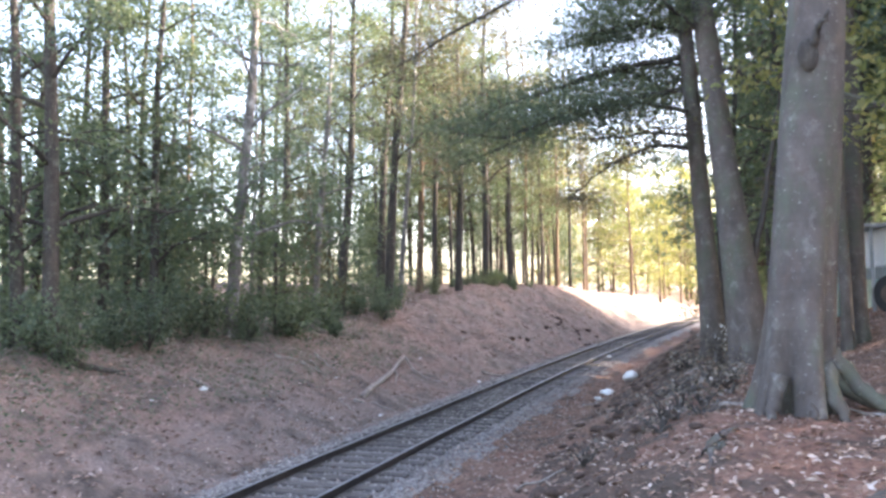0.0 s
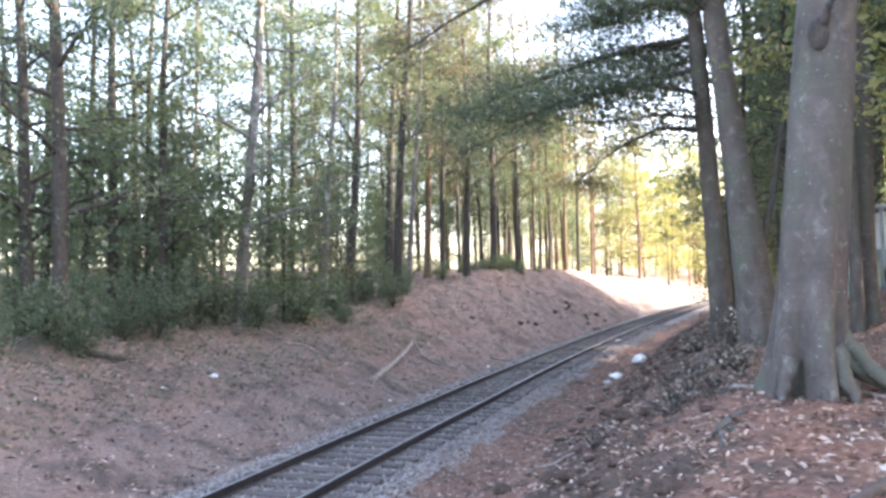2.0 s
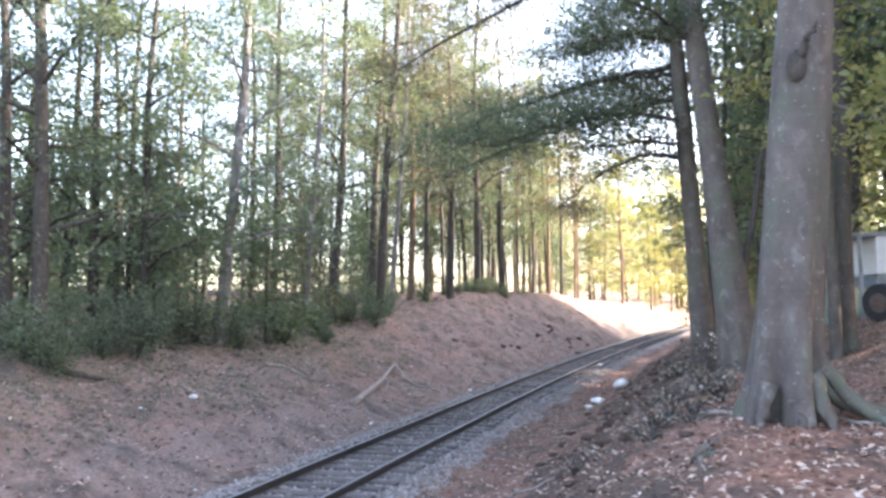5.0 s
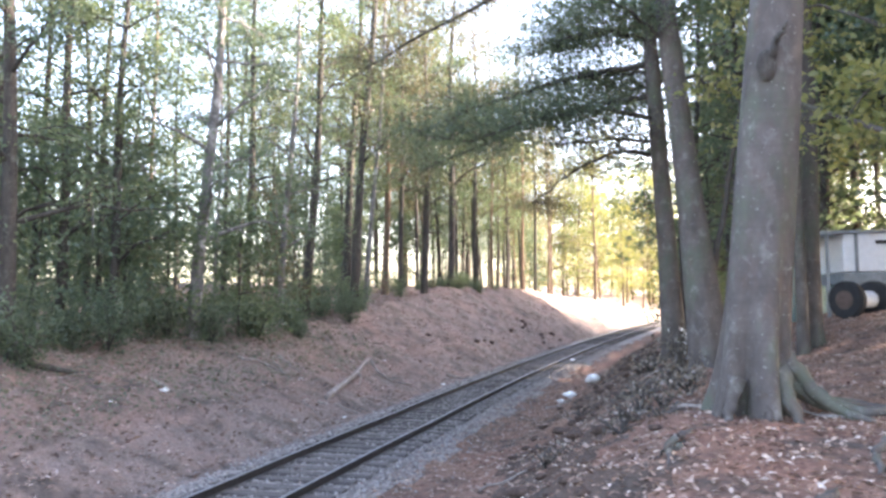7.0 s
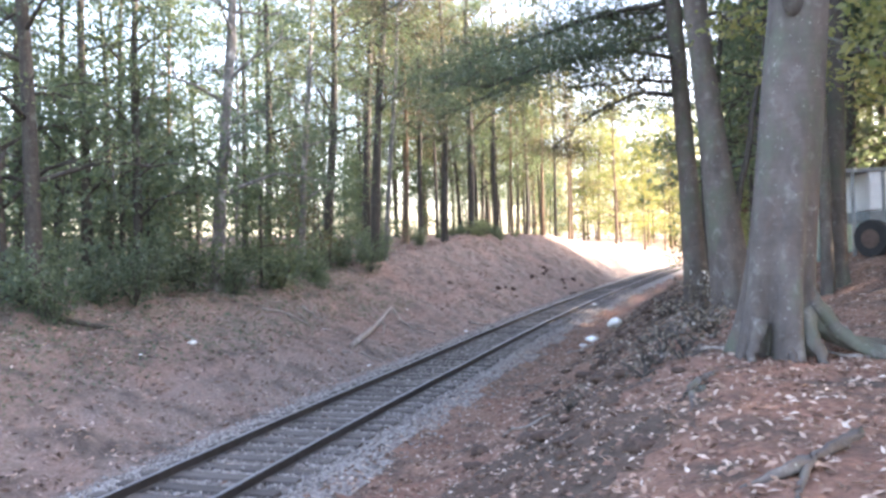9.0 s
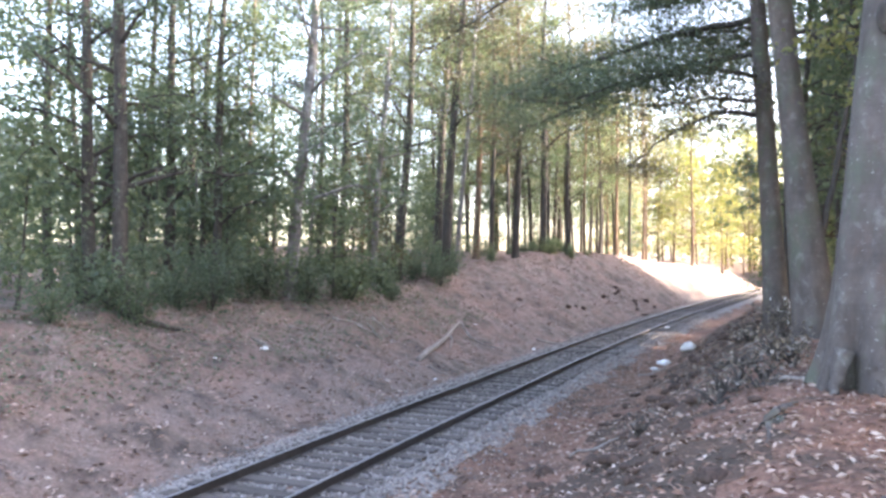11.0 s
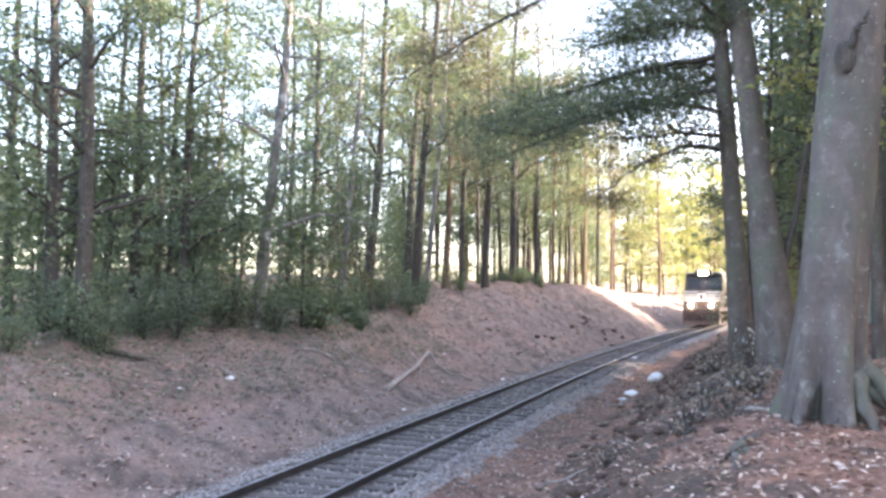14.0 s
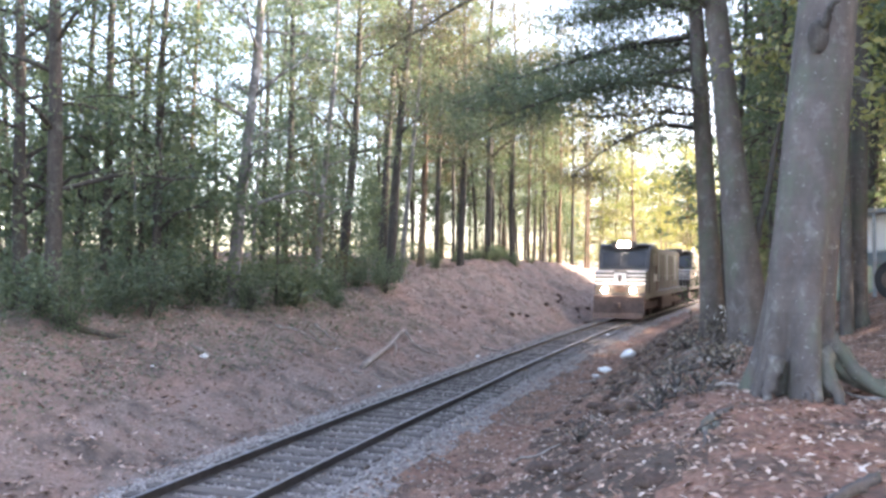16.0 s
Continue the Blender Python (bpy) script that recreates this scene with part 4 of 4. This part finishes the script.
stock_shrubs = [shrub(0, 40 + i, 1.5 + 0.5 * i, 1.0 + 0.2 * i, m, 1300, 60 + i, w) for i, (m, w) in enumerate([
    (M_LEAF_SHRUB, "dense green shrub at the wood's edge"), (M_LEAF_GREEN, "thin green shrub at the wood's edge"), (M_LEAF_SHRUB, "tall green shrub under the trees")])]
rng = np.random.default_rng(8)
for u in np.arange(-5, 46, 0.85):
    dense = 0.42
    for s in (-7.6, -9.4):
        if rng.random() < dense:
            x, y, h = on_line(u + rng.uniform(-0.5, 0.5), s + rng.uniform(-0.6, 0.6) - (0.0 if u < 18 else 0.9))
            p = at_ground(x, y, 0.04)
            k = int(rng.choice([0, 1, 2] if u < 22 else [0, 1, 1]))
            made = copy_thing(stock_shrubs[k], pose(p.x, p.y, p.z, 0, 0, rng.uniform(0, 360)))
            q = rng.uniform(0.35, 1.0) if u < 22 else rng.uniform(0.25, 0.65)
            made.scale = (q, q, q)
for ob in stock_shrubs:
    for child in list(ob.children):
        bpy.data.objects.remove(child)
    bpy.data.objects.remove(ob)

for i, (x, y, t, w) in enumerate([(-7.4, 24.2, 1.7, 1.0), (-6.3, 25.0, 1.4, 0.9), (-8.4, 22.6, 1.6, 1.1), (-9.6, 18.3, 1.3, 1.1), (-5.6, 28.2, 1.3, 0.9), (-9.0, 20.6, 1.5, 1.1), (-4.6, 31.0, 1.2, 0.8)]):
    shrub(x, y, t, w, M_LEAF_SHRUB, 1100, 140 + i, "leafy green shrub at the top of the cutting side", 0.055)
for i, (x, y, t, w) in enumerate([(6.3, 17.6, 0.7, 0.55), (5.7, 15.9, 0.5, 0.5), (5.2, 14.6, 0.4, 0.5), (6.8, 19.2, 0.9, 0.4), (5.0, 13.6, 0.4, 0.45), (5.9, 18.6, 0.5, 0.5), (7.6, 20.8, 0.9, 0.45), (4.6, 12.4, 0.35, 0.4)]):
    shrub(x, y, t, w, M_LEAF_DEAD, 90, 80 + i, "dry weeds with withered pale brown leaves on the bank", 0.045, "withered weeds")
rng = np.random.default_rng(19)
for i in range(20):
    x, y, h = on_line(rng.uniform(-3, 9), rng.uniform(4.8, 7.0))
    shrub(x, y, rng.uniform(0.15, 0.4), rng.uniform(0.2, 0.4), M_LEAF_DEAD, 45, 120 + i, "low dry sprig with withered pale leaves on the bank", 0.04, "withered weeds")
shrub(7.35, 19.6, 0.8, 0.25, M_TRASH, 70, 95, "thin weed with small white blossoms beside a trunk", 0.05, "blossoming weeds")


def lump(name, x, y, r, flat, seed, material, sink=0.3):
    """An uneven clod or bag: a squashed icosphere pushed about by noise."""
    bm = bmesh.new()
    bmesh.ops.create_icosphere(bm, subdivisions=2, radius=r)
    for v in bm.verts:
        v.co *= 1 + 0.55 * noise.noise(v.co / r * 1.3 + Vector((seed * 3.1, 0, 0))) + 0.4 * noise.noise(v.co / r * 3 + Vector((0, seed * 1.7, 0)))
        v.co.z *= flat
    p = at_ground(x, y)
    ob = part(name, bm, material, None, smooth=True)
    ob.location = p + Vector((0, 0, r * flat * (1 - sink)))
    ob.rotation_euler = (0, 0, seed)
    return ob


M_CLOD = bark("crumbly_dark_soil", (0.02, 0.012, 0.009), (0.115, 0.07, 0.05), (0.17, 0.11, 0.08), 0.2, 3.0)
rng = np.random.default_rng(12)
for i in range(240):
    u, s = rng.uniform(-9, 17), rng.normal(5.0, 0.8)
    x, y, h = on_line(u, s)
    tagged(lump("clod", x, y, 0.04 + 0.13 * rng.random() ** 2.2, rng.uniform(0.35, 0.6), i, M_CLOD, 0.5), "dark crumbly clod of earth on the bank", "clod of earth", "clods on the bank")

for i in range(22):
    cx, cy, wide = [(8.6, 51.0, 1.3), (4.2, 41.3, 0.7), (0.8, 37.3, 0.6), (6.4, 47.2, 0.7), (9.7, 52.6, 0.7)][i % 5 if i < 12 else 0]
    x, y = cx + rng.normal() * wide * 0.6, cy + rng.normal() * wide * 0.6
    tagged(lump("clod", x, y, rng.uniform(0.08, 0.24), rng.uniform(0.35, 0.6), 300 + i, M_CLOD, 0.55), "dark clod of earth fallen from the eroded bank", "clod of earth", "clods on the cutting side")

# rubbish beside the line
tagged(lump("plastic_bag", 6.66, 27.6, 0.24, 0.75, 2, M_TRASH, 0.05), "crumpled white plastic bag lying beside the track", "litter", "litter beside the track")
tagged(lump("plastic_bag", 5.24, 24.9, 0.2, 0.5, 5, M_TRASH, 0.05), "flattened white plastic bag lying beside the track", "litter", "litter beside the track")
tagged(lump("plastic_bag", 4.9, 24.6, 0.13, 0.4, 7, M_TRASH, 0.05), "small torn white plastic scrap beside the track", "litter", "litter beside the track")
for i, (x, y, r) in enumerate([(-1.86, 22.8, 0.06), (-6.0, 19.4, 0.12), (-6.7, 17.8, 0.05), (-3.4, 24.8, 0.06), (1.4, 30.5, 0.08), (-0.9, 30.6, 0.05), (8.3, 38.5, 0.14)]):
    tagged(lump("paper_scrap", x, y, r, 0.4, 11 + i, M_TRASH, 0.1), "small white scrap lying on the leaf litter", "litter", "white scraps")


# ---- fallen wood ----
def fallen(points, r, seed, label):
    rng = np.random.default_rng(seed)
    pts = [Vector((x, y, level(x, y) + z)) for x, y, z in points]
    fine = [a.lerp(b, k / 3) + Vector(rng.normal(size=3)) * 0.02 for a, b in zip(pts, pts[1:]) for k in range(3)] + [pts[-1]]
    n = len(fine)
    return tagged(put("fallen_branch", mesh_from("fallen_branch", *tube(fine, [r * (1 - 0.6 * i / n) for i in range(n)], 7), M_DEADWOOD, True)), label, "branch", "fallen branches")


fallen([(-2.45, 23.7, 0.03), (-2.1, 25.6, 0.1), (-1.75, 27.6, 0.2), (-1.45, 29.2, 0.32)], 0.11, 1, "pale bare forked branch fallen on the bank")
fallen([(-1.75, 27.6, 0.2), (-1.6, 27.0, 0.1), (-1.65, 26.4, 0.03)], 0.05, 2, "short side piece of a fallen branch")
fallen([(-1.45, 29.2, 0.3), (-0.9, 28.6, 0.06), (-0.3, 28.4, 0.03), (0.1, 28.8, 0.03)], 0.05, 3, "dark twisted end of a fallen branch")
fallen([(-2.7, 23.4, 0.02), (-2.1, 23.5, 0.04), (-1.5, 23.3, 0.02)], 0.05, 4, "thin pale stick on the leaf litter")
fallen([(-6.3, 27.2, 0.03), (-5.7, 28.9, 0.06), (-5.3, 29.6, 0.05)], 0.07, 5, "pale broken stick below the shrubs")
fallen([(-5.9, 29.9, 0.06), (-5.0, 29.6, 0.05)], 0.1, 6, "short pale log below the shrubs")
fallen([(1.6, 32.5, 0.02), (2.3, 32.4, 0.05), (2.9, 32.0, 0.02)], 0.06, 7, "dark root-like stick on the bank")
fallen([(5.2, 24.3, 0.03), (4.6, 23.5, 0.04)], 0.04, 8, "thin pale stick beside the track")
fallen([(-4.3, 25.2, 0.03), (-3.8, 24.2, 0.04)], 0.035, 9, "thin dark stick on the bank")
fallen([(-5.26, 24.17, 0.03), (-4.6, 24.3, 0.08), (-3.82, 24.52, 0.03)], 0.045, 11, "thin pale broken stick on the bank")
fallen([(-4.31, 25.94, 0.05), (-3.9, 25.6, 0.06), (-3.5, 25.25, 0.03)], 0.04, 12, "dark bent stick on the bank")
fallen([(4.2, 23.75, 0.02), (4.6, 23.7, 0.04), (5.0, 23.66, 0.03)], 0.03, 13, "thin pale stick beside the track")
fallen([(-5.9, 19.75, 0.04), (-6.2, 19.6, 0.09), (-6.45, 19.75, 0.05)], 0.06, 14, "short bleached piece of wood on the bank")
log = fallen([(-9.2, 18.2, 0.05), (-8.6, 18.4, 0.08), (-7.7, 18.8, 0.06)], 0.12, 10, "dark rotten log below the shrubs")
log.data.materials[0] = M_BARK_DARK
rng = np.random.default_rng(31)
for i in range(46):
    u, s = rng.uniform(-4, 40), -rng.uniform(2.8, 8.0)
    if i % 3 == 0:
        u, s = rng.uniform(-8, 12), rng.uniform(3.5, 11)
    x, y, h = on_line(u, s)
    a, l = rng.uniform(0, 6.28), rng.uniform(0.25, 0.9)
    fallen([(x, y, 0.02), (x + math.cos(a) * l / 2, y + math.sin(a) * l / 2, 0.04), (x + math.cos(a) * l, y + math.sin(a) * l, 0.02)], rng.uniform(0.012, 0.035), 40 + i,
           "small fallen stick on the leaf litter")

# marker posts beside the line, far along
for x, y in ((17.45, 72.9), (18.0, 72.6)):
    p = at_ground(x, y, 0.2)
    post = part("marker_post", boxes((-0.05, 0.05, -0.05, 0.05, 0, 1.4), bevel=0.012), M_WHITE)
    post.location = p
    tagged(post, "slim white marker post beside the line", "post", "marker posts")


# ---- the yard: trailer, wheels, container ----
def trailer():
    """A white box trailer standing on a pair of large wheels; built along its own x."""
    root = new("trailer")
    part("body", boxes((-0.6, 6.0, -1.2, 1.2, 1.3, 2.55), bevel=0.05), M_WHITE, root, "white box body")
    part("lower_panel", boxes((-0.62, 6.02, -1.22, 1.22, 0.9, 1.28), bevel=0.02), M_STEEL_GREY, root, "pale grey lower panel")
    part("roof_edge", boxes((-1.3, 6.1, -1.28, 1.28, 2.55, 2.67), bevel=0.02), M_STEEL_GREY, root, "grey roof edge")
    for x in (-1.1, -0.2):
        part("post", boxes((x - 0.05, x + 0.05, -1.24, -1.14, -0.3, 2.55), bevel=0.01), M_STEEL_GREY, root)
    part("window", boxes((0.4, 1.5, -1.23, -1.19, 2.2, 2.32)), M_GLASSY, root)
    return tagged(root, "white box trailer with a grey roof edge parked on leaf litter", "trailer")


def spool_wheels():
    """A pair of large black wheels on one pale axle drum; axle along x."""
    root = new("wheel_pair")
    for x in (0.0, 1.25):
        bm = rod(bmesh.new(), (x - 0.14, 0, 0.56), (x + 0.14, 0, 0.56), 0.56, 36)
        bmesh.ops.bevel(bm, geom=[e for e in bm.edges if len(e.link_faces) == 2 and e.calc_face_angle(0) > 1.2], offset=0.05, segments=3, affect="EDGES")
        w = part("wheel", bm, M_RUBBER, root, "black rubber tyre")
        part("rim", rod(bmesh.new(), (x - 0.16, 0, 0.56), (x + 0.16, 0, 0.56), 0.28, 24), M_PILOT, w, "dark steel rim")
    part("axle_drum", rod(bmesh.new(), (0.14, 0, 0.56), (1.11, 0, 0.56), 0.26, 20), M_WHITE, root, "white axle drum")
    return tagged(root, "pair of large black wheels joined by a white drum", "wheels")


wheels = spool_wheels()
p = at_ground(13.05, 22.2)
wheels.matrix_basis = pose(p.x, p.y, p.z, 0, 0, 25)
van = trailer()
p = at_ground(15.2, 25.6)
van.matrix_basis = pose(p.x, p.y, p.z, 0, 0, -12)
p = at_ground(14.6, 28.5)
skip = new("container")
part("body", boxes((-1.6, 1.6, -1.0, 1.0, 0.1, 2.1), bevel=0.04), M_TEAL, skip)
for k in range(9):
    part("rib", boxes((-1.5 + 0.37 * k, -1.4 + 0.37 * k, -1.04, -0.98, 0.15, 2.05), bevel=0.01), M_TEAL, skip)
skip.matrix_basis = pose(p.x, p.y, p.z - 0.1, 0, 0, 20)
tagged(skip, "faded teal ribbed metal container standing in the yard", "container")


# ---- leaf litter and ballast stones ----
def litter(name, count, u_range, s_range, size, material, seed, label, category, lift=0.0):
    rng = np.random.default_rng(seed)
    c = []
    for k in range(count):
        u = u_range[0] + (u_range[1] - u_range[0]) * rng.random() ** 1.3
        s = rng.uniform(*s_range)
        x, y, h = on_line(u, s)
        c.append((x, y, height(u, s) + 0.015 + lift * rng.random() ** 2))
    ob = new(name, scatter_mesh(name, np.array(c), size * rng.uniform(0.5, 1.4, count), material, rng, 0.9, 0.38))
    return tagged(ob, label, category, kind="stuff")


litter("leaf_litter", 52000, (-13, 24), (1.6, 15), 0.045, M_LITTER_RED, 1, "fallen dry brown and pale leaves covering the bank", "fallen leaves")
litter("leaf_litter", 26000, (-12, 50), (-9.5, -2.2), 0.065, M_LITTER, 2, "fallen dry brown leaves covering the cutting side", "fallen leaves")
litter("low_weeds", 22000, (-14, 16), (-9.5, -4.4), 0.045, M_LEAF_SHRUB, 5, "low green weeds spreading below the shrubs", "weeds", 0.4)
litter("leaf_litter", 2600, (-12, 30), (-2.4, 3.2), 0.05, M_LITTER, 3, "dry leaves lying among the ballast", "fallen leaves")


def stones(count, seed):
    """Angular ballast stones: squashed octahedra lying in the bed."""
    rng = np.random.default_rng(seed)
    shape = np.array([(1, 0, 0), (-1, 0, 0), (0, 1, 0), (0, -1, 0), (0, 0, 0.8), (0, 0, -0.8)], float)
    tris = np.array([(0, 2, 4), (2, 1, 4), (1, 3, 4), (3, 0, 4), (2, 0, 5), (1, 2, 5), (3, 1, 5), (0, 3, 5)])
    verts = np.empty((count, 6, 3))
    for k in range(count):
        u = -10 + 48 * rng.random() ** 1.4
        s = rng.choice((-1, 1)) * (0.8 + abs(rng.normal(0, 0.6))) if rng.random() < 0.74 else rng.uniform(-0.7, 0.7)
        if abs(s) < 1.25 and rng.random() < 0.7:
            u = -22 + 0.535 * (round((u + 22) / 0.535 - 0.5) + 0.5) + rng.uniform(-0.11, 0.11)
        x, y, h = on_line(u, s)
        a = rng.uniform(0, 6.28)
        m = np.array([[math.cos(a), -math.sin(a), 0], [math.sin(a), math.cos(a), 0], [0, 0, 1]])
        r = rng.uniform(0.018, 0.036) if abs(s) < 1.25 else rng.uniform(0.022, 0.046)
        verts[k] = (shape + rng.normal(size=(6, 3)) * 0.28) @ m.T * r + (x, y, height(u, s) + r * 0.3 + (0.025 if abs(s) < 1.25 else 0.0))
    faces = (tris[None] + (np.arange(count) * 6)[:, None, None]).reshape(-1, 3)
    me = bpy.data.meshes.new("ballast_stones")
    me.vertices.add(count * 6)
    me.vertices.foreach_set("co", verts.ravel().astype(np.float32))
    me.loops.add(len(faces) * 3)
    me.loops.foreach_set("vertex_index", faces.ravel().astype(np.int32))
    me.polygons.add(len(faces))
    me.polygons.foreach_set("loop_start", (np.arange(len(faces)) * 3).astype(np.int32))
    me.materials.append(M_STONE)
    me.update(calc_edges=True)
    return tagged(new("ballast_stones", me), "loose grey ballast stones round the sleepers", "ballast", kind="stuff")


stones(20000, 4)

# ---- sleepers, each a piece of the track ----
sleeper_mesh = bpy.data.meshes.new("sleeper")
bm = boxes((-1.3, 1.3, -0.115, 0.115, -0.34, -0.165), bevel=0.012)
bm.to_mesh(sleeper_mesh)
bm.free()
sleeper_mesh.materials.append(M_SLEEPER)
rng = np.random.default_rng(77)
for k in range(300):
    along = -22 + 0.535 * k + rng.uniform(-0.03, 0.03)
    x, y, h = on_line(along, rng.uniform(-0.05, 0.05))
    sleeper = put("sleeper", sleeper_mesh, track)
    sleeper.matrix_basis = pose(x, y, grade(along) + rng.uniform(0.008, 0.032), 0, 0, -math.degrees(h) + rng.uniform(-1.5, 1.5))


def motions():
    walk(loco, [(k * 0.25, loco_pose(k * 0.25)) for k in range(65)])
    walk(second, [(k * 0.25, loco_pose(k * 0.25, 21.4)) for k in range(65)])
    for wheelset, y in LEAD_WHEELS + REAR_WHEELS:
        rows = []
        for k in range(481):
            t = k / 30
            rows.append((t, pose(0, y, 0.5, -math.degrees(SPEED * t / 0.5) % 360, 0, 0)))
        walk(wheelset, rows)


motions()
